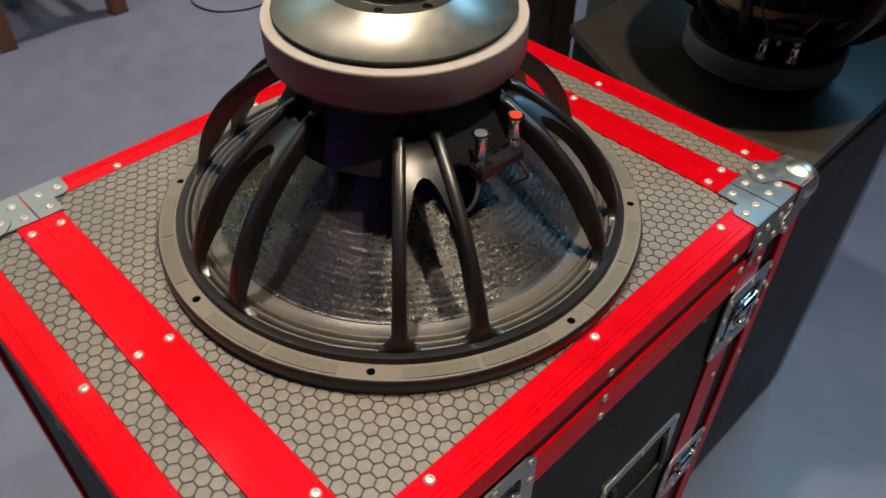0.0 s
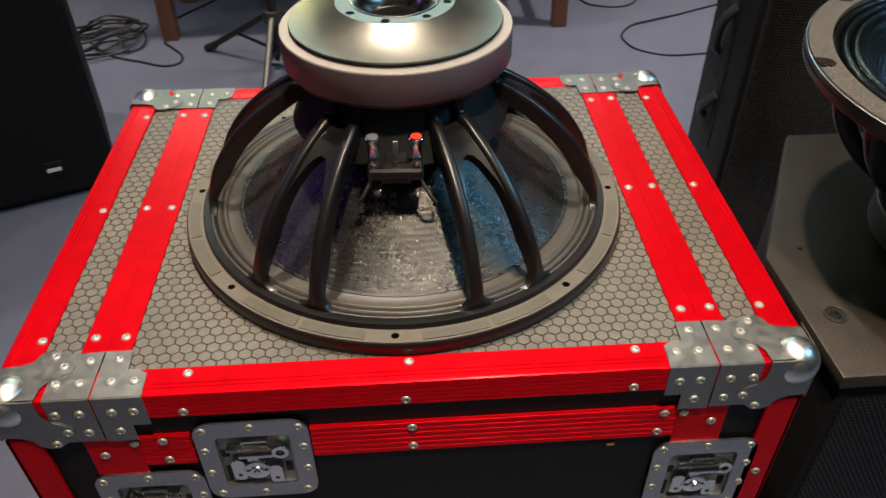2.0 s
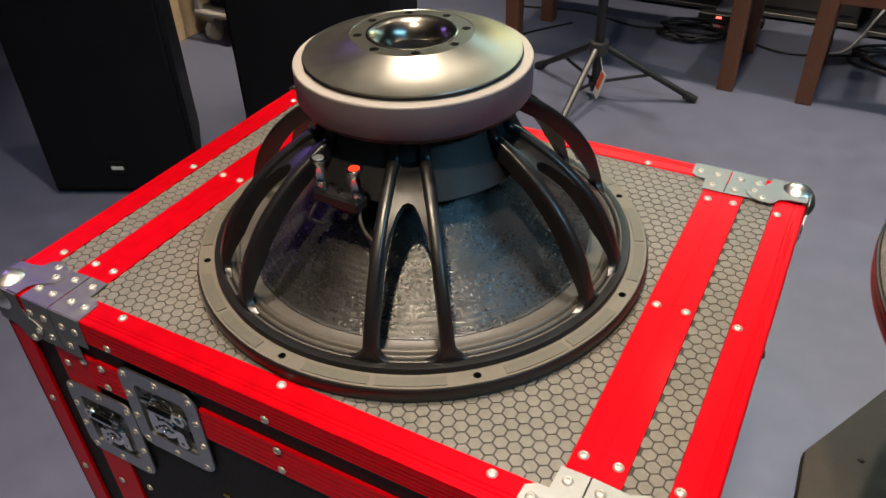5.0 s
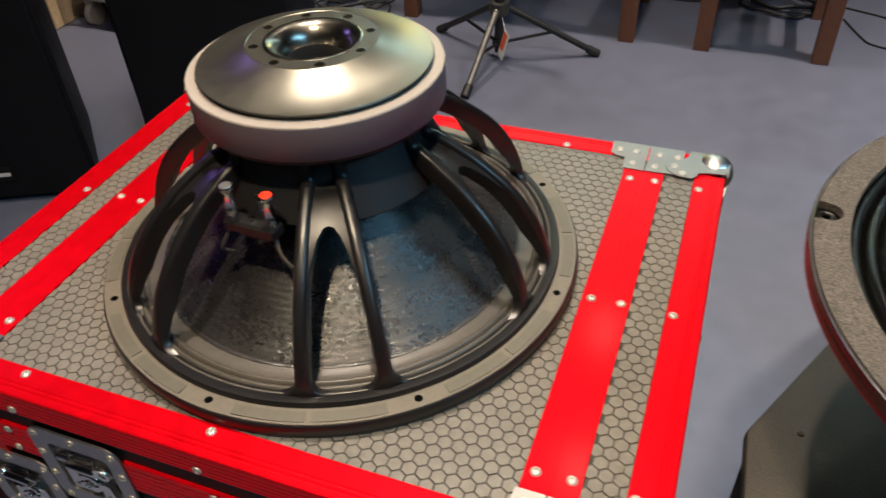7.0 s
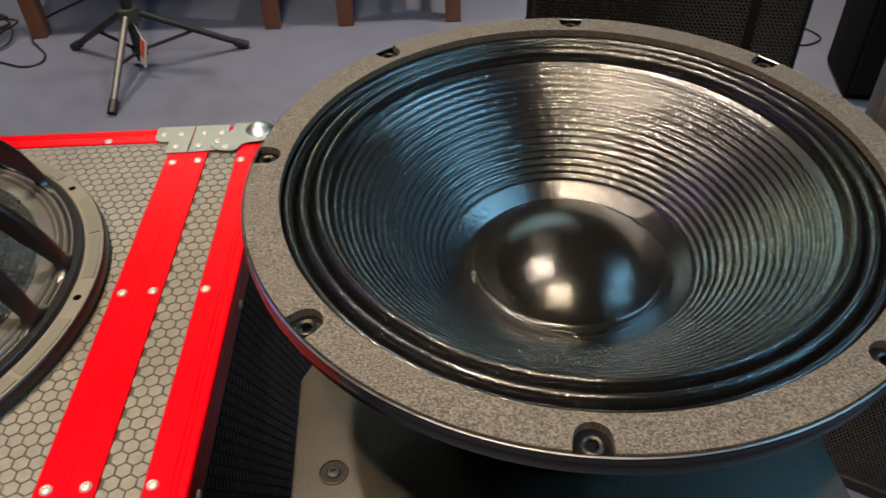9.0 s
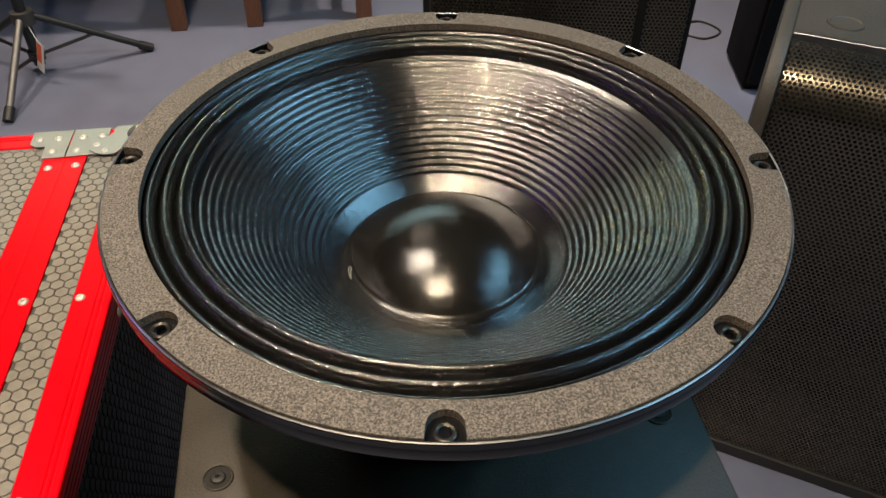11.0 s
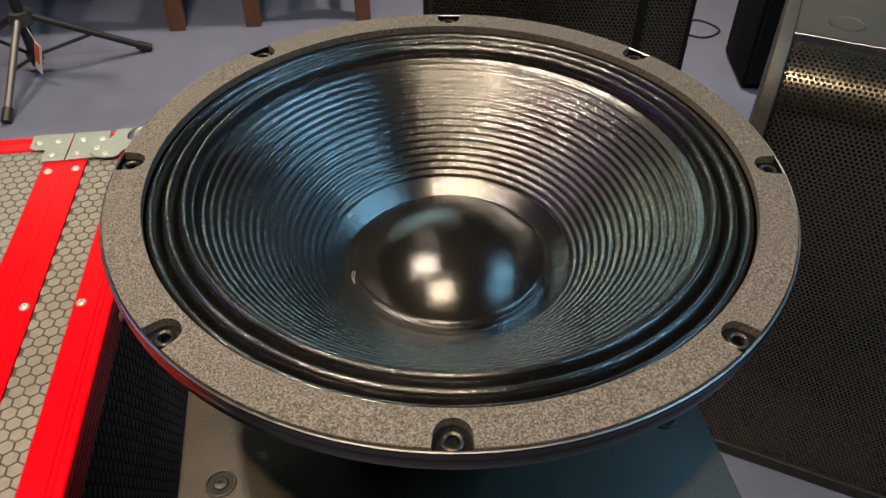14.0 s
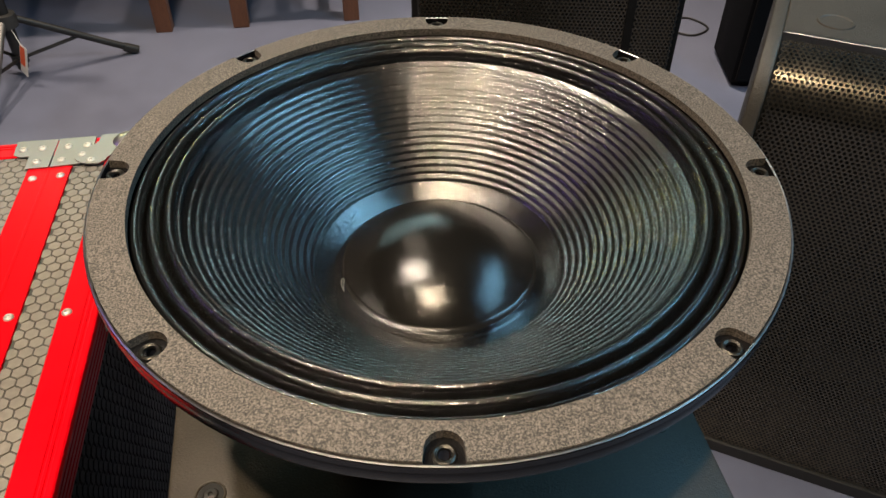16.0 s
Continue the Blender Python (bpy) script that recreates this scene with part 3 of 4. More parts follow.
        post = part("binding_post", lathe([(0.0044, 0), (0.0044, 0.006), (0.0052, 0.007), (0.0046, 0.009), (0.0047, 0.0195), (0.0066, 0.0225), (0.0072, 0.0245),
                                          (0.0064, 0.0252), (0.0048, 0.0250), (0.0048, 0.0235), (0, 0.0235)], 24, pm), CHROME, tb, "chrome binding post", smooth=40)
        part("post_cap", lathe([(0, 0.0238), (0.0052, 0.0238), (0.0050, 0.0254), (0, 0.0256)], 20, pm), tint, post, "coloured post insert", smooth=40)
        wire = sweep([m @ p for p in spline([(0.124, 0.0215 * sgn, 0.1145), (0.1285, 0.0245 * sgn, 0.107), (0.130, 0.0300 * sgn, 0.097), (0.126, 0.0345 * sgn, 0.087), (0.113, 0.0330 * sgn, 0.0745)], 6)], 0.0016, 8)
        part("lead_wire", wire, LEGSTEEL, tb, "braided silver lead wire", smooth=60)
    return w


woofer("black eighteen-inch bass driver lying face down on a flight case", 0.0026, 0.238, 0.8205, 1, -93.5, -123.4, False)
woofer("black eighteen-inch bass driver facing up on a speaker cabinet, ribbed cone", 0.630, 0.178, 0.9795, -1, 82.0, -118.0, True, 1.0)


# a tiny thread caught at the dust cap's edge
lint = spline([(0.5560, 0.1600, 0.8935), (0.5553, 0.1640, 0.8950), (0.5563, 0.1672, 0.8962), (0.5578, 0.1655, 0.8963), (0.5566, 0.1622, 0.8950), (0.5568, 0.1570, 0.8935)], 5)
single("thread", sweep(lint, 0.00018, 6), PALEFRAME, "tiny pale thread lying at the dust cap's edge", "thread", smooth=60, origin=(0.556, 0.160, 0.8935))


# ---- the red and black flight case ----
CX, FY, BY, TOPZ = 0.350, -0.022, 0.512, 0.820
case = thing("flight_case", (0, 0.245, 0), "black flight case with red aluminium edges, hexagon-embossed lid and steel corners", "flight case")
part("body", box(-0.346, 0.346, -0.0175, 0.508, 0.006, 0.8165, 0.002), BLACKPLY, case, "black laminated plywood body")
part("lid_panel", box(-0.3465, 0.3465, -0.018, 0.5085, 0.8155, 0.8172), HEXGAP, case, "dark joint layer of the lid sheet")
# raised hexagons
PITCH = 0.01168
hx = bmesh.new()
row = 0
y = 0.0105
while y < 0.4870:
    k = -30
    while k <= 30:
        x = (k + 0.5 * (row % 2)) * PITCH + 0.003
        k += 1
        ax = abs(x)
        if not (ax < 0.2425 or 0.2870 < ax < 0.3185):
            continue
        if (x - 0.0026) ** 2 + (y - 0.238) ** 2 < 0.19**2:
            continue
        ring0, ring1 = [], []
        for i in range(6):
            a = radians(30 + 60 * i)
            ring0.append(hx.verts.new((x + PITCH * 0.538 * math.cos(a), y + PITCH * 0.538 * math.sin(a), 0.8170)))
            ring1.append(hx.verts.new((x + PITCH * 0.505 * math.cos(a), y + PITCH * 0.505 * math.sin(a), 0.8181)))
        hx.faces.new(ring1)
        for i in range(6):
            hx.faces.new((ring0[i], ring0[(i + 1) % 6], ring1[(i + 1) % 6], ring1[i]))
    row += 1
    y += PITCH * 0.866
hs = bmesh.new()
for j in range(46):
    for i in range(41):
        yy, zz = 0.014 + (i + 0.5 * (j % 2)) * PITCH, 0.335 + j * PITCH * 0.866
        ring0 = [(yy + PITCH * 0.53 * math.cos(radians(30 + 60 * q)), zz + PITCH * 0.53 * math.sin(radians(30 + 60 * q))) for q in range(6)]
        base = [hs.verts.new((0.3459, a, b)) for a, b in ring0]
        face = [hs.verts.new((0.3468, yy + (a - yy) * 0.86, zz + (b - zz) * 0.86)) for a, b in ring0]
        hs.faces.new(face)
        for q in range(6):
            hs.faces.new((base[q], base[(q + 1) % 6], face[(q + 1) % 6], face[q]))
tagged(part("side_relief", hs, BLACKPLY, case, "black raised hexagons of the side sheet", recalc=False), kind="stuff")
tagged(part("hexagon_relief", hx, HEX, case, "taupe raised hexagons of the lid sheet", recalc=False), kind="stuff")


def grooved(length0, length1, wide, drop, m):
    """An L edge extrusion: top flange and grooved outer flange, run along x from length0 to length1."""
    prof = [(wide, 0.0), (wide, 0.0008), (wide - 0.001, 0.0018), (0.012, 0.0018), (0.0115, 0.0011), (0.0100, 0.0011), (0.0095, 0.0018), (0.0075, 0.0018),
            (0.0070, 0.0011), (0.0055, 0.0011), (0.0050, 0.0018), (0.001, 0.0018), (-0.0006, 0.0010)]
    zz = -0.003
    while zz > -drop + 0.006:
        prof += [(-0.0012, zz), (-0.0012, zz - 0.0034), (-0.0006, zz - 0.0039), (-0.0006, zz - 0.0046)]
        zz -= 0.0052
    prof += [(-0.0012, zz), (-0.0012, -drop), (0.002, -drop), (0.002, -0.0)]
    own = bmesh.new()
    a = [own.verts.new((length0, p, q)) for p, q in prof]
    b = [own.verts.new((length1, p, q)) for p, q in prof]
    for i in range(len(prof)):
        own.faces.new((a[i], a[(i + 1) % len(prof)], b[(i + 1) % len(prof)], b[i]))
    bmesh.ops.triangle_fill(own, edges=[e for e in own.edges if all(v in a for v in e.verts)], use_beauty=True)
    bmesh.ops.triangle_fill(own, edges=[e for e in own.edges if all(v in b for v in e.verts)], use_beauty=True)
    own.transform(m)
    return own


ZT = TOPZ - 0.0018
part("front_edge", grooved(-0.3490, 0.3490, 0.030, 0.026, Matrix.Translation((0, FY, ZT))), RED, case, "red grooved edge extrusion")
part("back_edge", grooved(-0.3490, 0.3490, 0.026, 0.026, Matrix.Translation((0, BY, ZT)) @ Matrix.Rotation(math.pi, 4, "Z")), RED, case)
part("side_edge", grooved(-0.228, 0.228, 0.0315, 0.026, Matrix.Translation((CX, 0.245, ZT)) @ Matrix.Rotation(math.pi / 2, 4, "Z")), RED, case)
part("side_edge", grooved(-0.228, 0.228, 0.0315, 0.026, Matrix.Translation((-CX, 0.245, ZT)) @ Matrix.Rotation(-math.pi / 2, 4, "Z")), RED, case)
for sx in (-1, 1):
    xs = sorted((sx * 0.2428, sx * 0.2865))
    bm = box(xs[0], xs[1], 0.0300, 0.4630, 0.8168, 0.8198, 0.0005)
    box(sx * 0.2646 - 0.0016, sx * 0.2646 + 0.0016, 0.0302, 0.4628, 0.8190, 0.8201, 0.0003, bm=bm)
    part("lid_strap", bm, RED, case, "red aluminium lid strap")
# front straps, corner posts and the lower band
YF = -0.0175


def front_strip(x0, x1, z0, z1, thick, name, label=""):
    bm = box(x0, x1, YF - thick, YF + 0.001, z0, z1, 0.0005)
    return part(name, bm, RED, case, label)


def groove_band(x0, x1, z0, z1):
    prof = [(0, z0)]
    k = 6
    for i in range(k):
        a, b = z0 + (z1 - z0) * i / k, z0 + (z1 - z0) * (i + 1) / k
        prof += [(-0.0035, a + 0.0004), (-0.0035, b - 0.0015), (-0.0029, b - 0.0011), (-0.0029, b - 0.0002)]
    prof += [(0, z1)]
    own = bmesh.new()
    ra = [own.verts.new((x0, YF + p, q)) for p, q in prof]
    rb = [own.verts.new((x1, YF + p, q)) for p, q in prof]
    for i in range(len(prof)):
        own.faces.new((ra[i], ra[(i + 1) % len(prof)], rb[(i + 1) % len(prof)], rb[i]))
    own.faces.new(ra)
    own.faces.new(rb)
    return own


part("front_band", groove_band(-0.2415, -0.1955, 0.723, 0.764), RED, case, "red grooved band round the lid joint")
part("front_band", groove_band(-0.0905, 0.2405, 0.723, 0.764), RED, case)
front_strip(-0.2875, -0.2420, 0.7115, 0.766, 0.003, "front_strap", "red vertical strap")
front_strip(-0.2875, -0.2420, 0.010, 0.602, 0.003, "front_strap")
front_strip(0.2410, 0.2870, 0.7115, 0.766, 0.003, "front_strap")
front_strip(0.2410, 0.2870, 0.010, 0.602, 0.003, "front_strap")
for sx in (-1, 1):
    for yy, sy in ((FY, 1), (BY, -1)):
        bm = box(*sorted((sx * 0.3215, sx * 0.3505)), *sorted((yy - sy * 0.0005, yy + sy * 0.0045)), 0.006, 0.7705, 0.001)
        box(*sorted((sx * 0.3460, sx * 0.3510)), *sorted((yy - sy * 0.0005, yy + sy * 0.030)), 0.006, 0.7705, 0.001, bm=bm)
        part("corner_post", bm, RED, case, "red corner extrusion")

# rivets on shared data
rv = lathe([(0.0, 0.0003), (0.0015, 0.0004), (0.0019, 0.0018), (0.0025, 0.0020), (0.0034, 0.0016), (0.0042, 0.0008), (0.0045, 0.0)], 14)
RIVET = finish("rivet", rv, RIVETSTEEL, 60, recalc=True)


def rivet_top(x, y, z=TOPZ):
    shared("rivet", RIVET, Matrix.Translation((x, y, z - 0.0002)), case)


def rivet_front(x, z, y=-0.0212):
    shared("rivet", RIVET, Matrix.Translation((x, y, z)) @ Matrix.Rotation(math.pi / 2, 4, "X"), case)


for x in (-0.188, 0.0, 0.197):
    rivet_top(x, 0.0)
    rivet_front(x - 0.004, 0.798, -0.0232)
for x in (-0.17, 0.0, 0.17):
    rivet_top(x, 0.490)
for sx in (-1, 1):
    for yy in (0.0470, 0.242, 0.443):
        rivet_top(sx * 0.2515, yy)
        rivet_top(sx * 0.2785, yy + (0.001 if yy < 0.4 else 0.002))
        rivet_top(sx * 0.3250, yy)
    for yy in (0.05, 0.242, 0.443):
        shared("rivet", RIVET, Matrix.Translation((sx * 0.3512, yy, 0.799)) @ Matrix.Rotation(sx * math.pi / 2, 4, "Y"), case)
for x, z in ((0.0, 0.7575), (0.0, 0.731), (-0.2195, 0.757), (-0.2195, 0.731), (0.228, 0.757), (0.225, 0.731), (0.2455, 0.7565), (0.2735, 0.742),
             (-0.2735, 0.742), (-0.2445, 0.7565), (-0.270, 0.55), (-0.335, 0.66), (0.335, 0.66), (-0.335, 0.54), (0.335, 0.54), (0.270, 0.55)):
    rivet_front(x, z, -0.0214 if abs(x) < 0.3 else -0.0226)
rivet_front(-0.226, 0.559, -0.0177)

# steel corner braces and ball corners
for sx in (-1, 1):
    for yy, sy, front in ((FY, 1, True), (BY, -1, False)):
        def P(x, d):
            return (sx * x, yy + sy * d)
        for half, pts in enumerate(([(0.2215, -0.001), (0.2635, -0.001), (0.2635, 0.0515), (0.2405, 0.0515), (0.2395, 0.029), (0.2300, 0.029), (0.2225, 0.0235)],
                                    [(0.2650, -0.001), (0.3030, -0.001), (0.3030, 0.0490), (0.2650, 0.0515)])):
            own = plate([P(*p) for p in pts], [], 0.8200, 0.8213)
            xs = sorted((sx * pts[0][0], sx * pts[1][0]))
            if front:
                zlow = 0.767 if half else 0.7655
                box(xs[0], xs[1], FY - 0.0026, FY - 0.0012, zlow + (0.020 if not half else 0), 0.8212, 0.0003, bm=own)
                if not half:
                    xi = sorted((sx * 0.2370, sx * 0.2635))
                    box(xi[0], xi[1], FY - 0.0026, FY - 0.0012, zlow, 0.7856, 0.0002, bm=own)
            br = part("corner_brace", own, ZINC, case, "zinc-plated steel corner brace")
        # ball corner bracket with its lobed wings
        lobe = [P(*p) for p in [(0.3360, -0.001), (0.3505, 0.0135), (0.3505, 0.037), (0.343, 0.037), (0.330, 0.0385), (0.322, 0.042), (0.3195, 0.049), (0.315, 0.0535), (0.304, 0.0535),
                                (0.295, 0.0495), (0.288, 0.0425), (0.285, 0.034), (0.287, 0.0275), (0.296, 0.0225), (0.3035, 0.0180), (0.3080, 0.0105), (0.3088, -0.001)]]
        own = plate(lobe, [], 0.8213, 0.8226)
        if front:
            fl = [(sx * x, -q) for x, q in [(0.3360, 0.0), (0.3505, 0.0145), (0.3505, 0.044), (0.344, 0.0444), (0.333, 0.0454), (0.324, 0.050), (0.320, 0.058), (0.313, 0.0615), (0.304, 0.0605),
                                           (0.293, 0.0515), (0.2865, 0.043), (0.287, 0.0365), (0.292, 0.0325), (0.302, 0.0275), (0.3078, 0.0190), (0.3092, 0.010), (0.3088, 0.0)]]
            m = Matrix.Translation((0, FY - 0.0030, 0.8224)) @ Matrix.Rotation(math.pi / 2, 4, "X")
            plate(fl, [], -0.0008, 0.0006, m, bm=own)
        sl = [(p, -q) for p, q in [(0.0, 0.0145), (0.0145, 0.0), (0.0415, 0.0), (0.0415, 0.012), (0.050, 0.020), (0.048, 0.035), (0.030, 0.040), (0.028, 0.052), (0.0, 0.052)]]
        m = Matrix.Translation((sx * 0.3520, yy, 0.8224)) @ Matrix(((0, 0, sx, 0), (sy, 0, 0, 0), (0, 1, 0, 0), (0, 0, 0, 1)))
        plate(sl, [], 0.0, 0.0014, m, bm=own)
        br = part("corner_bracket", own, ZINC, case, "lobed steel ball-corner bracket")
        ball = bmesh.new()
        bmesh.ops.create_uvsphere(ball, u_segments=28, v_segments=18, radius=0.0215)
        ball.transform(Matrix.Translation((sx * 0.3375, yy + sy * 0.0125, 0.8075)))
        part("ball_corner", ball, BALLM, br, "bright pressed ball corner", smooth=60)
        for x, d in ((0.2310, 0.0155), (0.2505, 0.0155), (0.2765, 0.0155), (0.2965, 0.0155), (0.2495, 0.0405), (0.2745, 0.0405), (0.3050, 0.0465), (0.2945, 0.0345)):
            rivet_top(sx * x, yy + sy * d, 0.8224 if d > 0.03 and x > 0.29 else 0.8214)
        if front:
            for x, z in ((0.2320, 0.8035), (0.2500, 0.8035), (0.2765, 0.8035), (0.2965, 0.8035), (0.2490, 0.7790), (0.2755, 0.7790), (0.2920, 0.7815), (0.3060, 0.7668)):
                rivet_front(sx * x, z, FY - (0.0036 if z < 0.785 and x > 0.28 else 0.0026))


# butterfly latches in their dishes
def latch(lx, lz, flip):
    m = Matrix.Translation((lx, YF - 0.0038, lz)) @ Matrix.Rotation(math.pi / 2, 4, "X") @ (Matrix.Diagonal((flip, 1, 1, 1)))
    own = plate(roundrect(-0.0505, 0.0505, -0.0555, 0.0555, 0.016), [roundrect(-0.033, 0.033, -0.036, 0.036, 0.006)], -0.0008, 0.0012, m)
    lt = part("butterfly_latch", own, ZINCDULL, case, "grey steel recessed butterfly latch", smooth=40)
    own = box(-0.0365, 0.0365, -0.0395, 0.0395, -0.0040, -0.0030, m=m)
    for b in ((-0.034, -0.0328, -0.037, 0.037), (0.0328, 0.034, -0.037, 0.037), (-0.034, 0.034, -0.037, -0.0358), (-0.034, 0.034, 0.0358, 0.037)):
        box(*b, -0.0032, -0.0006, m=m, bm=own)
    part("dish", own, DISH, lt, "recessed dish")
    # cam disc with its fold-down wings
    own = lathe([(0, 0.0065), (0.0028, 0.0068), (0.0032, 0.0052), (0.0060, 0.0050), (0.0066, 0.0036), (0.0118, 0.0030), (0.0128, 0.0016), (0.0128, -0.003)], 28,
                m @ Matrix.Translation((-0.002, -0.012, 0)))
    part("cam_disc", own, CHROME, lt, "bright round cam", smooth=40)
    own = plate(roundrect(-0.0245, -0.0125, -0.0260, 0.0020, 0.0045), [circle(-0.0185, -0.019, 0.0022, 10)], 0.0004, 0.0020, m)
    plate(roundrect(0.0085, 0.0205, -0.0330, -0.0080, 0.0045), [circle(0.0145, -0.026, 0.0022, 10)], 0.0004, 0.0020, m, bm=own)
    box(-0.0125, 0.0085, -0.0140, -0.0100, 0.0032, 0.0046, 0.0008, m=m, bm=own)
    part("twist_handle", own, CHROME, lt, "bright twist handle wings", smooth=40)
    own = cyl(m @ Vector((-0.014, 0.0150, 0.0030)), m @ Vector((0.016, 0.0150, 0.0030)), 0.0052, 18)
    box(-0.012, 0.013, 0.0150, 0.0290, -0.0028, 0.0010, 0.0012, m=m, bm=own)
    box(-0.010, 0.002, -0.001, 0.0150, -0.0028, 0.0016, 0.0012, m=m, bm=own)
    part("hook", own, CHROME, lt, "bright hook bar", smooth=40)
    own = lathe([(0.0036, -0.0020), (0.0078, -0.0020), (0.0088, 0.001), (0.0078, 0.0046), (0.0042, 0.0046)], 20, m @ Matrix.Translation((0.0225, 0.0145, 0)), True)
    part("lug", own, CHROME, lt, "round steel lug", smooth=40)
    own = bmesh.new()
    for i in range(5):
        lathe([(0.0024, 0), (0.0044, 0.0004), (0.0044, 0.0017), (0.0024, 0.0020)], 12,
              m @ Matrix.Translation((-0.0235 + 0.0027 * i, 0.0215, 0.0012)) @ Matrix.Rotation(1.4, 4, "Y"), True, bm=own)
    part("spring", own, CHROME, lt, "coil spring", smooth=40)
    # thin near-black blocks paint the shade of the slots
    for sl in ((-0.032, -0.025, 0.004, 0.014), (0.0235, 0.0300, -0.022, -0.008), (-0.031, -0.027, -0.033, -0.010)):
        part("slot", box(*sl, -0.0031, -0.0024, m=m), VOID, lt)
    for x, zz in ((-0.042, 0.046), (0.0, 0.0485), (0.042, 0.046), (-0.044, 0.018), (0.044, 0.018), (-0.044, -0.014), (0.044, -0.014), (-0.040, -0.047),
                  (0.0, -0.0485), (0.040, -0.047)):
        shared("rivet", RIVET, m @ Matrix.Translation((x, zz, 0.0011)), lt)


latch(-0.142, 0.7225, 1)
latch(-0.2445, 0.657, -1)
latch(0.2780, 0.657, 1)
latch(0.2780, 0.335, 1)
for bx, bz in ((-0.092, 0.631), (0.185, 0.712)):
    part("staple", box(bx - 0.004, bx + 0.004, YF - 0.0025, YF, bz - 0.0018, bz + 0.0018, 0.0008), BRASS, case, "small brass staple")
# recessed carrying handle on the front
hp = part("carrying_handle", plate(roundrect(0.052, 0.212, 0.408, 0.532, 0.012), [roundrect(0.068, 0.196, 0.424, 0.516, 0.006)], -0.0008, 0.0014,
                                   Matrix.Translation((0, YF - 0.0006, 0)) @ Matrix.Rotation(math.pi / 2, 4, "X")), ZINCDULL, case, "steel carrying handle plate", smooth=40)
# flat near-black sheet stands for the shade inside the handle recess
part("dish", box(0.066, 0.198, YF - 0.0012, YF + 0.0004, 0.422, 0.518), VOID, hp, "flat black sheet painting the recess shade")
part("grip", sweep(spline([(0.080, YF - 0.002, 0.508), (0.080, YF - 0.006, 0.470), (0.092, YF - 0.007, 0.452), (0.172, YF - 0.007, 0.452), (0.184, YF - 0.006, 0.470), (0.184, YF - 0.002, 0.508)], 6), 0.0045, 10),
     RUBBER, hp, "black sprung grip", smooth=60)
for hx_ in (0.060, 0.132, 0.204):
    for hz in (0.416, 0.524):
        shared("rivet", RIVET, Matrix.Translation((hx_, YF - 0.0020, hz)) @ Matrix.Rotation(math.pi / 2, 4, "X"), hp)


# ---- the cabinet that carries the second driver ----
def outline_prism(pts, z0, z1, bevel=0.0):
    own = plate(pts, [], z0, z1)
    if bevel:
        bmesh.ops.recalc_face_normals(own, faces=own.faces[:])
        bmesh.ops.bevel(own, geom=[e for e in own.edges if e.calc_face_angle(0) > 0.5], offset=bevel, segments=2, affect="EDGES", profile=0.5)
    return own


BOX = [(0.409, 0.010), (0.838, 0.014), (0.838, 0.190), (0.712, 0.443), (0.533, 0.443), (0.404, 0.190)]
stand_cab = thing("speaker_cabinet", (0.62, 0.2, 0), "black textured trapezoid speaker cabinet standing upright on the floor", "speaker cabinet")
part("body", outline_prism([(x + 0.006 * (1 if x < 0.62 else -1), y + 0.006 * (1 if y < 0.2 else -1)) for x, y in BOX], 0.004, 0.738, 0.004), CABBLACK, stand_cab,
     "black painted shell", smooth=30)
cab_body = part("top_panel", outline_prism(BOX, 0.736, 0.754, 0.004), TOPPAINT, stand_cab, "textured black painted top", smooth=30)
for sx, sy in ((0.440, 0.093), (0.802, 0.107)):
    cup = part("screw_cup", lathe([(0.0102, 0.7538), (0.0104, 0.7552), (0.0112, 0.7556), (0.0120, 0.7552), (0.0122, 0.7538)], 28, Matrix.Translation((sx, sy, 0)), True),
               TOPPAINT, cab_body, "recessed screw cup", smooth=40)
    # near-black disc paints the shade in the cup
    part("recess", lathe([(0, 0.7541), (0.0100, 0.7541), (0.0100, 0.7538), (0, 0.7538)], 24, Matrix.Translation((sx, sy, 0))), VOID, cup)
    part("screw", lathe([(0.0016, 0.7544), (0.0020, 0.7556), (0.0050, 0.7553), (0.0062, 0.7541)], 16, Matrix.Translation((sx, sy, 0))), DARKMETAL, cup)
part("screw", lathe([(0, 0.7555), (0.0022, 0.7553), (0.003, 0.7540)], 12, Matrix.Translation((0.448, 0.2, 0))), DARKMETAL, cab_body)


def perforated_cabinet_front():
    v, f = perforated(0.40, 0.70, 0.0056, 0.00195)
    v = [(0.6235 + x, 0.0135 - 0.0006 * x, 0.02 + z) for x, y, z in v]
    raw_part("perforated_sheet", v, f, DARKGRILLE, stand_cab, "black perforated front sheet", "stuff")


def perforated(w, h, pitch, r):
    """A square-cell sheet standing in x-z with a round hole in each cell, as a light mesh: each cell is a hexagonal opening with a rim."""
    verts, faces = [], []
    nx, nz = int(w / pitch), int(h / (pitch * 0.866))
    for j in range(nz):
        for i in range(nx):
            cx = (i + 0.5 + 0.5 * (j % 2)) * pitch - w / 2
            cz = (j + 0.5) * pitch * 0.866
            b = len(verts)
            for k in range(6):
                a = radians(30 + 60 * k)
                verts.append((cx + pitch * 0.5774 * math.cos(a), 0, cz + pitch * 0.5774 * math.sin(a)))
            for k in range(6):
                a = radians(30 + 60 * k)
                verts.append((cx + r * math.cos(a), 0, cz + r * math.sin(a)))
            for k in range(6):
                faces.append((b + k, b + (k + 1) % 6, b + 6 + (k + 1) % 6, b + 6 + k))
    return verts, faces


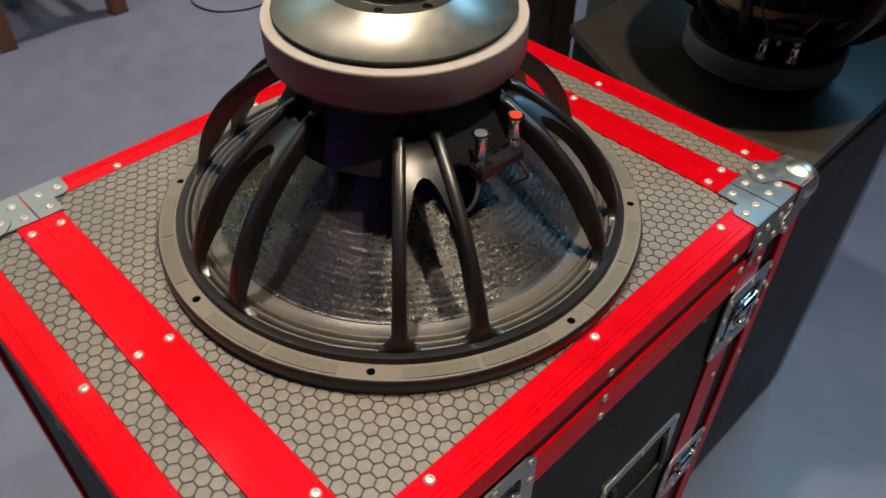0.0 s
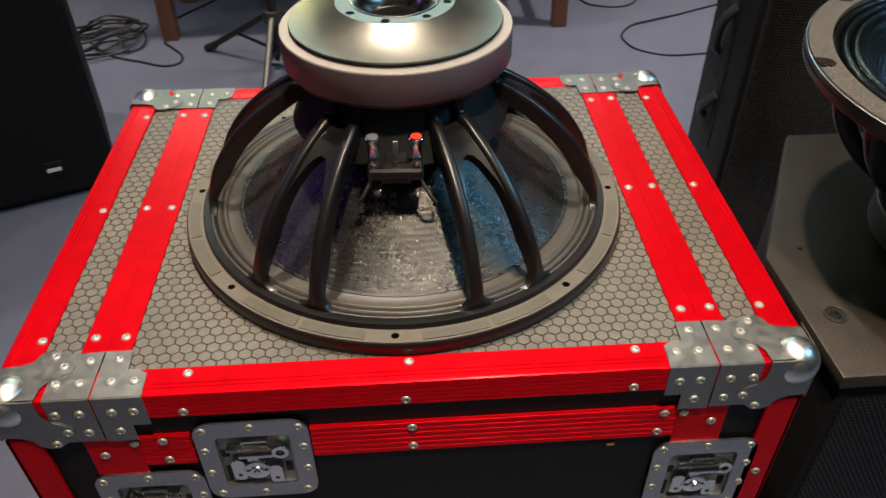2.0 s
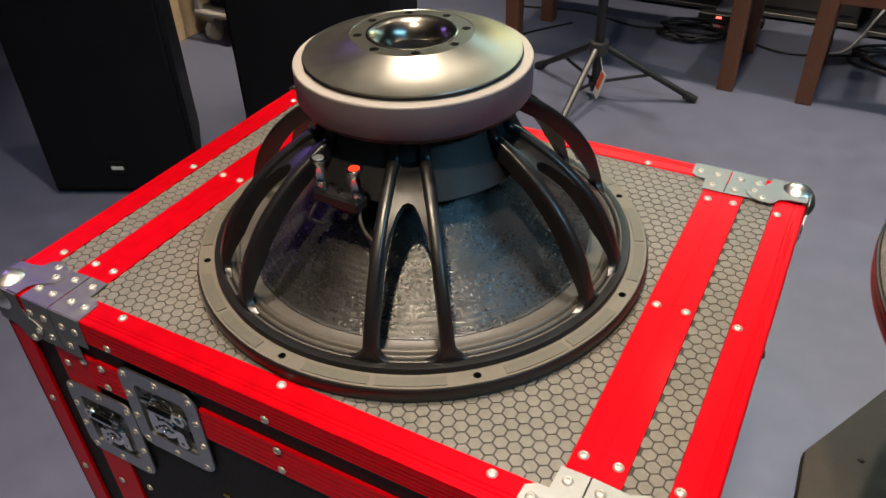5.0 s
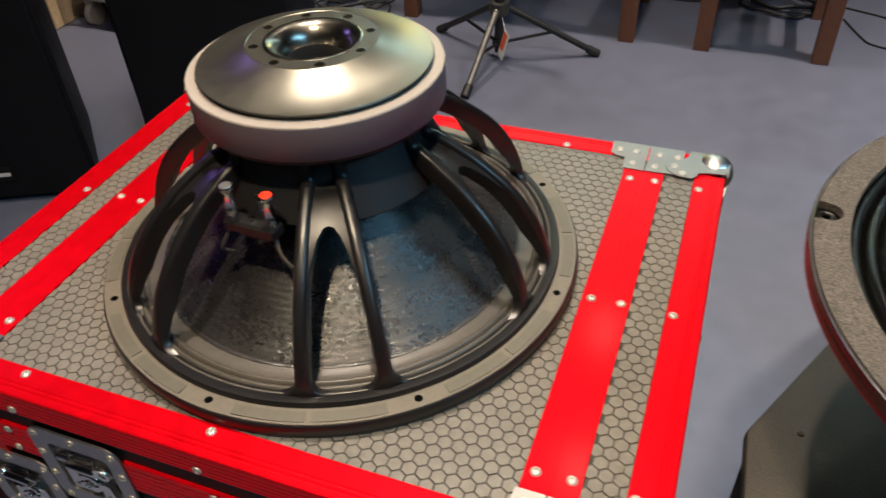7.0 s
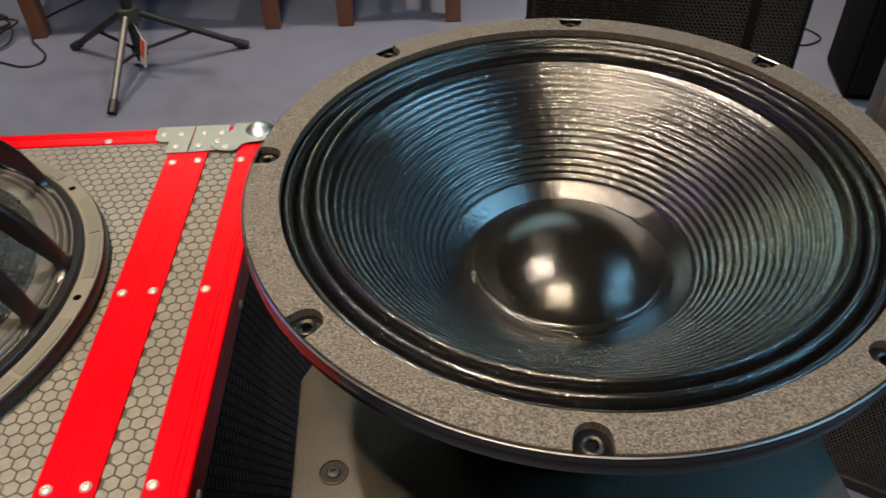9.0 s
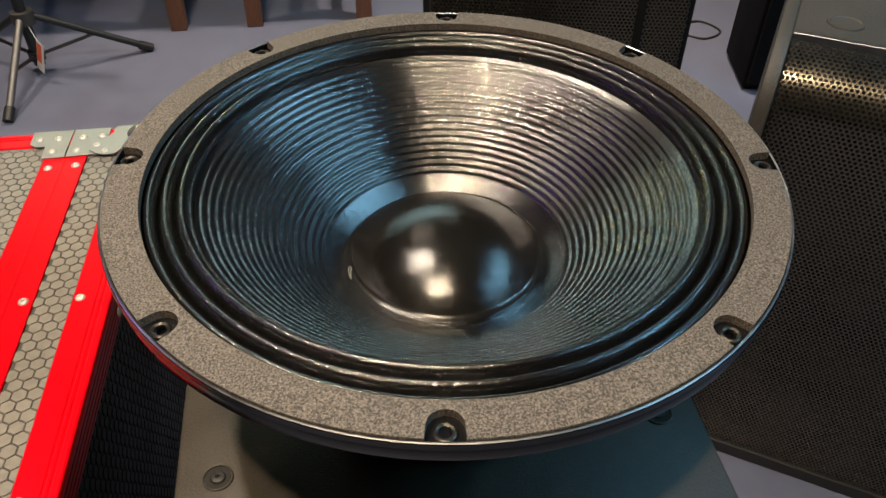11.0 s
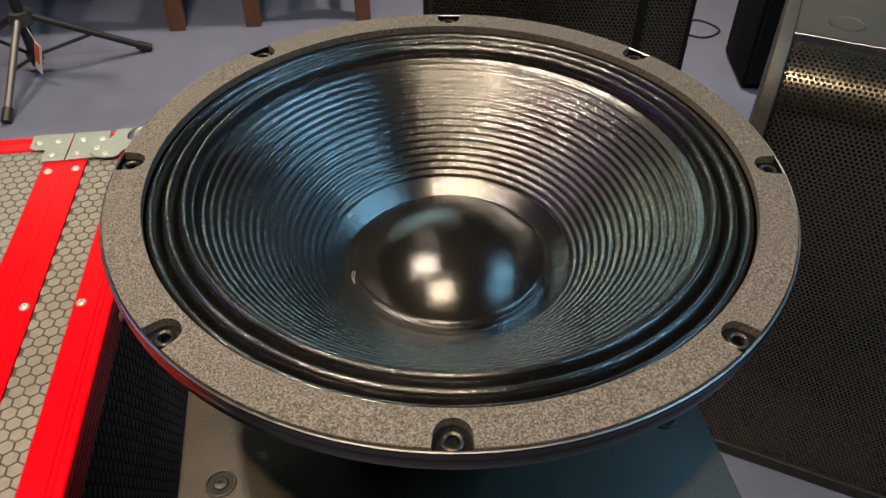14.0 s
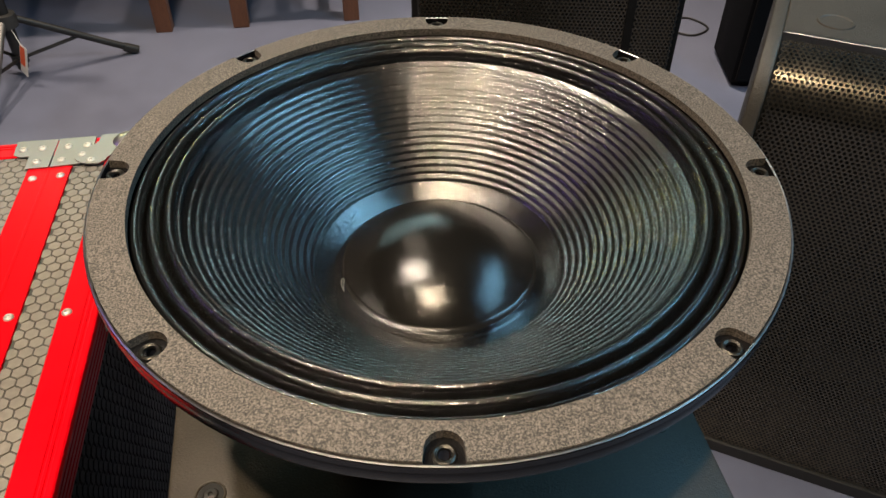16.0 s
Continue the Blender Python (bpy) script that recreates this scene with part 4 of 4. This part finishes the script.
def raw_part(name, verts, faces, mat, parent, label="", kind=""):
    me = bpy.data.meshes.new(name)
    off = ROOT[parent.name]
    me.from_pydata([Vector(v) - off for v in verts], [], faces)
    me.materials.append(mat)
    ob = new(name, me)
    ob.parent = parent
    ROOT[ob.name] = off
    return tagged(ob, label, kind=kind)


perforated_cabinet_front()


def cabinet(label, corner, along, width, depth, height, badge=None, divider=None, pitch=0.0, handle=False, taper=0.0, paint=None):
    """An upright speaker cabinet: front left floor corner, direction of its front to the right."""
    paint = paint or CABBLACK
    ux = Vector((along[0], along[1], 0)).normalized()
    uy = Vector((-ux.y, ux.x, 0))
    M = Matrix(((ux.x, uy.x, 0, corner[0]), (ux.y, uy.y, 0, corner[1]), (0, 0, 1, 0), (0, 0, 0, 1)))
    c = thing("speaker_cabinet", corner + (0,), label, "speaker cabinet", "showroom speaker cabinets")
    shell = box(0, width, 0.004, depth, 0.012, height, 0.006, M, 2)
    if taper:
        shell.transform(M.inverted())
        for v in shell.verts:
            if v.co.y > depth * 0.5:
                v.co.x += taper if v.co.x < width / 2 else -taper
        shell.transform(M)
    body = part("body", shell, paint, c, "black painted plywood shell", smooth=30)
    for fx in (0.05, width - 0.05):
        for fy in (0.06, depth - 0.05):
            ff = fx + taper * (fy / depth) * (1 if fx < width / 2 else -1)
            part("foot", lathe([(0, 0), (0.018, 0), (0.016, 0.0125), (0, 0.0125)], 14, M @ Matrix.Translation((ff, fy, 0))), RUBBER, c)
    gr = part("grille", box(0.012, width - 0.012, -0.010, 0.004, 0.028, height - 0.02, 0.003, M), VOID if pitch else paint, c, "black front grille")
    if pitch:
        v, f = perforated(width - 0.030, height - 0.055, pitch, pitch * 0.36)
        v = [M @ Vector((x + width / 2, -0.0125, z + 0.034)) for x, y, z in v]
        raw_part("perforated_sheet", v, f, SHADEGRILLE, gr, "perforated steel sheet", "stuff")
    if divider:
        part("divider", box(divider - 0.007, divider + 0.007, -0.016, -0.009, 0.028, height - 0.02, 0.001, M), CABBLACK, gr)
    if badge:
        bx, bz = badge
        bd = part("badge", box(bx - 0.026, bx + 0.026, -0.0135, -0.010, bz - 0.024, bz + 0.024, 0.002, M), CABBLACK, gr, "small black badge with a pale bar")
        part("badge_bar", box(bx - 0.019, bx + 0.019, -0.0145, -0.0133, bz - 0.007, bz + 0.005, 0.0005, M), WHITEPRINT, bd)
    if handle:
        hd = part("side_handle", box(-0.003, 0.002, depth * 0.5 - 0.07, depth * 0.5 + 0.07, 0.30, 0.72, 0.002, M), CABBLACK, c, "black side handle plate")
        for z0, z1 in ((0.33, 0.45), (0.50, 0.66)):
            # shallow near-black block stands for the shaded grip hollow
            part("recess", box(-0.0045, -0.0025, depth * 0.5 - 0.045, depth * 0.5 + 0.045, z0, z1, 0.001, M), VOID, hd)
            part("grip", sweep([M @ p for p in spline([(-0.004, depth * 0.5 - 0.045, z1 - 0.012), (-0.022, depth * 0.5 - 0.030, z1 - 0.045), (-0.026, depth * 0.5 - 0.012, (z0 + z1) / 2), (-0.022, depth * 0.5 + 0.012, z0 + 0.035), (-0.004, depth * 0.5 + 0.035, z0 + 0.010)], 6)], 0.011, 10), RACKGREY, hd, "grey moulded grip", smooth=60)
    return c, M


cabinet("tall black speaker cabinet with a dark grille and small badge", (-1.314, 1.331), (0.464, 0.185), 0.50, 0.5, 1.15, (0.34, 0.11), paint=SHOWBLACK)
cabinet("black speaker cabinet with a dark cloth grille beside another", (-1.753, 0.894), (0.433, 0.212), 0.48, 0.45, 1.15, (0.23, 0.105), taper=0.15, paint=SHOWBLACK)
cabinet("black speaker cabinet with a perforated grille and side handles", (0.700, 0.952), (0.427, -0.100), 0.44, 0.46, 1.05, None, 0.353, 0.0066, True)
cabinet("black speaker cabinet standing near the far wall", (1.853, 1.846), (0.95, -0.2), 0.5, 0.26, 1.05, None, None, 0.0, False, 0.0, BLACKFELT)

# curved-top cabinet with a bright perforated grille
WA = Vector((0.846, -0.533, 0))
WN = Vector((0.533, 0.846, 0))
WO = Vector((1.117, 0.595, 0))
MW = Matrix(((WA.x, WN.x, 0, WO.x), (WA.y, WN.y, 0, WO.y), (0, 0, 1, 0), (0, 0, 0, 1)))
ww = thing("speaker_cabinet", tuple(WO), "black speaker cabinet with a perforated steel grille curved over its top", "speaker cabinet", "showroom speaker cabinets")
WW, WD, WH = 0.62, 0.46, 0.812
RC = 0.085
prof = [(0.0, 0.012), (0.0, WH - RC)] + [(RC - RC * math.cos(radians(a)), WH - RC + RC * math.sin(radians(a))) for a in range(10, 91, 10)] + [(WD, WH), (WD, 0.012)]


def side_slab(x0, x1, pr):
    own = bmesh.new()
    a = [own.verts.new((x0, p, q)) for p, q in pr]
    b = [own.verts.new((x1, p, q)) for p, q in pr]
    for i in range(len(pr)):
        own.faces.new((a[i], a[(i + 1) % len(pr)], b[(i + 1) % len(pr)], b[i]))
    own.faces.new(a)
    own.faces.new(b)
    bmesh.ops.recalc_face_normals(own, faces=own.faces[:])
    bmesh.ops.bevel(own, geom=[e for e in own.edges if e.calc_face_angle(0) > 0.6], offset=0.004, segments=2, affect="EDGES", profile=0.5)
    own.transform(MW)
    return own


inset = [(p + 0.010 if p < WD - 0.01 else p, q - (0.010 if q > WH - 0.03 else 0)) for p, q in prof]
part("side_panel", side_slab(0.0, 0.020, prof), TEXPAINT, ww, "textured black side", smooth=30)
part("side_panel", side_slab(WW - 0.020, WW, prof), TEXPAINT, ww, smooth=30)
part("body", side_slab(0.019, WW - 0.019, inset), VOID, ww)
part("top_panel", box(0.020, WW - 0.020, RC + 0.006, WD, WH - 0.012, WH - 0.001, 0.002, MW), TEXPAINT, ww, "textured black top panel")
part("top_trim", box(0.020, WW - 0.020, RC + 0.0005, RC + 0.0065, WH - 0.012, WH + 0.0015, 0.0008, MW), ZINCDULL, ww, "bright trim strip")
part("port_disc", lathe([(0.0, WH - 0.0005), (0.020, WH - 0.0005), (0.022, WH + 0.0012), (0.0245, WH + 0.0012), (0.0255, WH - 0.0015)], 32,
                        MW @ Matrix.Translation((0.085, 0.15, 0))), TEXPAINT, ww, "round plug in the top", smooth=40)
pv, pf = perforated(WW - 0.044, WH - RC - 0.02 + RC * 1.571, 0.0073, 0.00255)
gv = []
for x, y, zz in pv:
    s_ = zz + 0.016
    flat = WH - RC
    if s_ <= flat:
        p = (x + WW / 2, 0.004, s_)
    else:
        a = min((s_ - flat) / RC, math.pi / 2)
        p = (x + WW / 2, RC - (RC - 0.004) * math.cos(a), flat + (RC - 0.004) * math.sin(a))
    gv.append(MW @ Vector(p))
raw_part("perforated_grille", gv, pf, GRILLE, ww, "perforated steel grille", "stuff")
part("kick_strip", box(0.0, WW, -0.002, 0.02, 0.0, 0.030, 0.002, MW), RUBBER, ww)

# ---- stools, stand, racks and cables at the back ----


def table(label, x0, x1, y0, y1, top, low_rail):
    b = thing("wooden_table", ((x0 + x1) / 2, (y0 + y1) / 2, 0), label, "table", "wooden tables by the racks")
    for x in (x0, x1 - 0.058):
        for yy in (y0, y1 - 0.058):
            part("leg", box(x, x + 0.058, yy, yy + 0.058, 0, top - 0.03, 0.003), WOOD, b)
    levels = [(top - 0.11, top - 0.03)] + ([(0.372, 0.432)] if low_rail else [])
    for z0, z1 in levels:
        for yy in (y0 + 0.006, y1 - 0.03):
            part("rail", box(x0 + 0.058, x1 - 0.058, yy, yy + 0.024, z0, z1, 0.002), WOOD, b)
        for x in (x0 + 0.006, x1 - 0.03):
            part("rail", box(x, x + 0.024, y0 + 0.058, y1 - 0.058, z0, z1, 0.002), WOOD, b)
    part("tabletop", box(x0 - 0.015, x1 + 0.015, y0 - 0.02, y1 + 0.02, top - 0.03, top, 0.004), WOOD, b)
    return b


table("brown stained wooden table with square legs before black racks", -0.945, -0.005, 2.53, 2.98, 0.76, False)
table("small brown wooden table with a low rail between its legs", 0.215, 0.682, 2.53, 2.98, 0.76, True)

HUB = Vector((-0.452, 2.262, 0.20))
tri = thing("speaker_stand", (HUB.x, HUB.y, 0), "black tripod speaker stand with a paper tag on it", "speaker stand")
part("pole", cyl((HUB.x, HUB.y, 0.035), (HUB.x, HUB.y, 1.25), 0.0175, 20), RUBBER, tri, smooth=40)
hub = part("collar", lathe([(0.0176, -0.02), (0.034, -0.02), (0.036, 0.0), (0.034, 0.022), (0.0176, 0.024)], 24, Matrix.Translation(HUB), True), RACKGREY, tri, "grey stand collar", smooth=40)
part("lower_collar", lathe([(0.0176, 0), (0.026, 0), (0.026, 0.03), (0.0176, 0.03)], 20, Matrix.Translation((HUB.x, HUB.y, 0.055)), True), RUBBER, tri, smooth=40)
for fx, fy, mt in ((-0.118, 2.386, RUBBER), (-0.478, 1.955, LEGSTEEL), (-0.745, 2.430, RUBBER)):
    foot = Vector((fx, fy, 0.014))
    d = (foot - HUB).normalized()
    start = HUB + Vector((d.x, d.y, 0)) * 0.035
    leg = part("leg", cyl(start, foot, 0.0115, 14), mt, tri, "satin steel tripod leg" if mt is LEGSTEEL else "black tripod leg", smooth=40)
    part("foot", cyl(foot - d * 0.035, foot + d * 0.012, 0.0155, 14), RUBBER, leg, smooth=40)
    mid = start.lerp(foot, 0.52)
    part("brace", cyl((HUB.x + d.x * 0.02, HUB.y + d.y * 0.02, 0.07), mid, 0.006, 8), RUBBER, tri, smooth=40)
tagm = pose(-0.418, 2.200, 0.090, 80, 14, -50)
tg = part("paper_tag", box(-0.021, 0.021, -0.052, 0.052, -0.0006, 0.0006, 0, tagm), WHITEPRINT, tri, "white hanging paper tag with an orange print")
part("tag_print", box(-0.019, 0.008, -0.022, 0.046, -0.0011, 0.0011, 0, tagm), TAG, tg, "orange print")
part("tag_string", cyl((HUB.x, HUB.y, 0.205), tagm @ Vector((0, 0.042, 0)), 0.001, 6), WHITEPRINT, tri)


def rack(label, x0, x1, y0, h, mat=None):
    r = thing("amplifier_rack", ((x0 + x1) / 2, y0 + 0.2, 0), label, "equipment rack", "racks at the back")
    part("body", box(x0, x1, y0, y0 + 0.45, 0.02, h, 0.006), mat or RACKGREY, r)
    part("front_panel", box(x0 + 0.025, x1 - 0.025, y0 - 0.006, y0 + 0.001, 0.06, h - 0.02, 0.003), mat or RACKGREY, r, "dark grey front panel")
    part("bottom_trim", box(x0, x1, y0 - 0.008, y0 + 0.002, 0.012, 0.030, 0.002), RUBBER if mat else LEGSTEEL, r, "bottom trim")
    for x in (x0 + 0.05, x1 - 0.05):
        part("foot", lathe([(0, 0), (0.02, 0), (0.02, 0.021), (0, 0.021)], 12, Matrix.Translation((x, y0 + 0.1, 0))), RUBBER, r)
        part("foot", lathe([(0, 0), (0.02, 0), (0.02, 0.021), (0, 0.021)], 12, Matrix.Translation((x, y0 + 0.38, 0))), RUBBER, r)
    return r


rack("dark grey equipment rack with a metal bottom trim behind the tables", -0.16, 0.345, 3.36, 0.8)
rack("dark grey equipment rack beside another behind the tables", 0.385, 0.95, 3.30, 0.8)
rack("black equipment rack standing in the shade", -1.02, -0.25, 3.35, 0.9, CABBLACK)


def cable(name, label, pts, r=0.0045, mat=None, close=False):
    p = [(a, b, max(c, r)) for a, b, c in pts]
    return single(name, sweep(spline(p, 8), r, 8, close), mat or RUBBER, label, "cable", "cables on the floor", smooth=60, origin=p[0])


rng = random.Random(4)


def coil(name, label, cx, cy, r0, turns, wild, thick=0.0045):
    pts = []
    for i in range(turns * 9):
        a = i * 0.7
        rr = r0 * (0.75 + 0.4 * rng.random())
        pts.append((cx + rr * math.cos(a) + wild * (rng.random() - 0.5), cy + 0.7 * rr * math.sin(a) + wild * (rng.random() - 0.5), 0.006 + 0.008 * (i // 9) + 0.012 * rng.random()))
    return cable(name, label, pts, thick)


coil("cable_coil", "tangled heap of black cables on the floor", -1.20, 2.52, 0.15, 7, 0.12)
coil("cable_coil", "loose coil of black cable under the wooden table", -0.28, 3.02, 0.13, 5, 0.05, 0.006)
coil("cable_coil", "loose coil of black cable under the small table", 0.52, 3.02, 0.15, 5, 0.05, 0.006)
cable("cable", "black cable wandering from the heap over the floor", [(-1.2, 2.486, 0), (-1.112, 2.402, 0), (-0.99, 2.343, 0), (-0.896, 2.302, 0), (-0.841, 2.325, 0), (-0.846, 2.39, 0), (-0.897, 2.46, 0), (-0.941, 2.531, 0), (-0.95, 2.72, 0), (-0.8, 2.95, 0)])
cable("cable", "black cable looped on the floor by a cabinet", [(1.18, 2.24, 0), (1.04, 2.232, 0), (0.955, 2.263, 0), (0.90, 2.318, 0), (0.885, 2.42, 0), (0.945, 2.515, 0), (1.033, 2.55, 0.008), (1.17, 2.61, 0), (1.284, 2.663, 0), (1.42, 2.72, 0)], 0.004)
cable("cable", "thin black cable ring on the floor", [(1.80, 2.28, 0), (1.88, 2.22, 0), (1.96, 2.27, 0), (1.92, 2.36, 0), (1.82, 2.37, 0), (1.60, 2.52, 0)], 0.004)
cable("cable", "black cable looped under the small table", [(0.74, 2.95, 0), (0.80, 2.787, 0), (0.838, 2.739, 0), (0.93, 2.712, 0), (1.007, 2.743, 0), (1.05, 2.86, 0), (0.9, 3.0, 0), (0.4, 3.2, 0)], 0.004)
cable("cable", "pale cable hanging from a rack to the floor", [(0.0, 3.34, 0.30), (-0.03, 3.25, 0.14), (-0.09, 3.16, 0.01), (-0.15, 3.12, 0), (-0.22, 3.16, 0)], 0.005, WHITEPRINT)
cable("cable", "pale cable drooping in front of a rack", [(0.52, 3.27, 0.34), (0.42, 3.2, 0.15), (0.33, 3.1, 0.01), (0.2, 3.02, 0)], 0.005, WHITEPRINT)
cable("cable", "black cable trailing along the floor by the racks", [(-1.1, 3.05, 0), (-0.8, 3.1, 0), (-0.5, 3.02, 0), (-0.2, 3.12, 0), (0.1, 2.98, 0), (0.4, 3.08, 0)], 0.005)
strip = thing("power_strip", (-0.16, 3.24, 0), "black power strip with a red lit switch", "power strip")
part("body", box(-0.30, -0.02, 3.215, 3.265, 0.0, 0.04, 0.004), RUBBER, strip)
for x in (-0.21, -0.07):
    part("switch", box(x - 0.012, x + 0.012, 3.209, 3.2155, 0.014, 0.030, 0.001), LED, strip, "red lit switch")

# pale panel and trolley far behind the cabinets
single("wood_panel", box(-2.42, -2.31, 2.02, 2.9, 0.0, 1.6, 0.004), PLYEDGE, "pale wooden panel standing upright on the floor", "panel", origin=(-2.36, 2.4, 0))
tr = thing("equipment_trolley", (-2.0, 2.3, 0), "dark box on a low steel trolley with a castor", "trolley")
part("deck", box(-2.24, -1.7, 2.10, 2.6, 0.115, 0.145, 0.003), RACKGREY, tr)
for px in (-2.225, -1.715):
    part("frame_post", box(px - 0.013, px + 0.013, 2.082, 2.108, 0.14, 0.80, 0.003), PALEFRAME, tr, "pale painted frame post")
part("edge_tube", cyl((-2.24, 2.09, 0.13), (-1.7, 2.09, 0.13), 0.014, 12), PALEFRAME, tr, "pale steel edge tube", smooth=40)
part("load", box(-2.20, -1.72, 2.14, 2.58, 0.145, 0.75, 0.006), CABBLACK, tr, "black box on the deck")
for x, yy in ((-2.18, 2.12), (-1.76, 2.12), (-2.18, 2.54), (-1.76, 2.54)):
    ct = part("castor", cyl((x - 0.014, yy, 0.045), (x + 0.014, yy, 0.045), 0.045, 24), PALEFRAME, tr, "pale castor", smooth=40)
    part("fork", box(x - 0.02, x + 0.02, yy - 0.018, yy + 0.018, 0.088, 0.116, 0.002), PALEFRAME, ct)

# ceiling downlights, with trim rings for the added unseen lamps too
ring = thing("ceiling_downlight", (DOWNLIGHTS[0][0], DOWNLIGHTS[0][1], CEIL), "round recessed warm ceiling downlight, out of view overhead", "ceiling light", "ceiling downlights")
part("trim_ring", lathe([(0.075, -0.0005), (0.095, -0.0005), (0.093, -0.008), (0.072, -0.008)], 32, Matrix.Translation((DOWNLIGHTS[0][0], DOWNLIGHTS[0][1], CEIL)), True), WHITEPRINT, ring, smooth=40)
for dx, dy, watts, beam in DOWNLIGHTS[1:]:
    copy_thing(ring, Matrix.Translation((dx, dy, CEIL)))
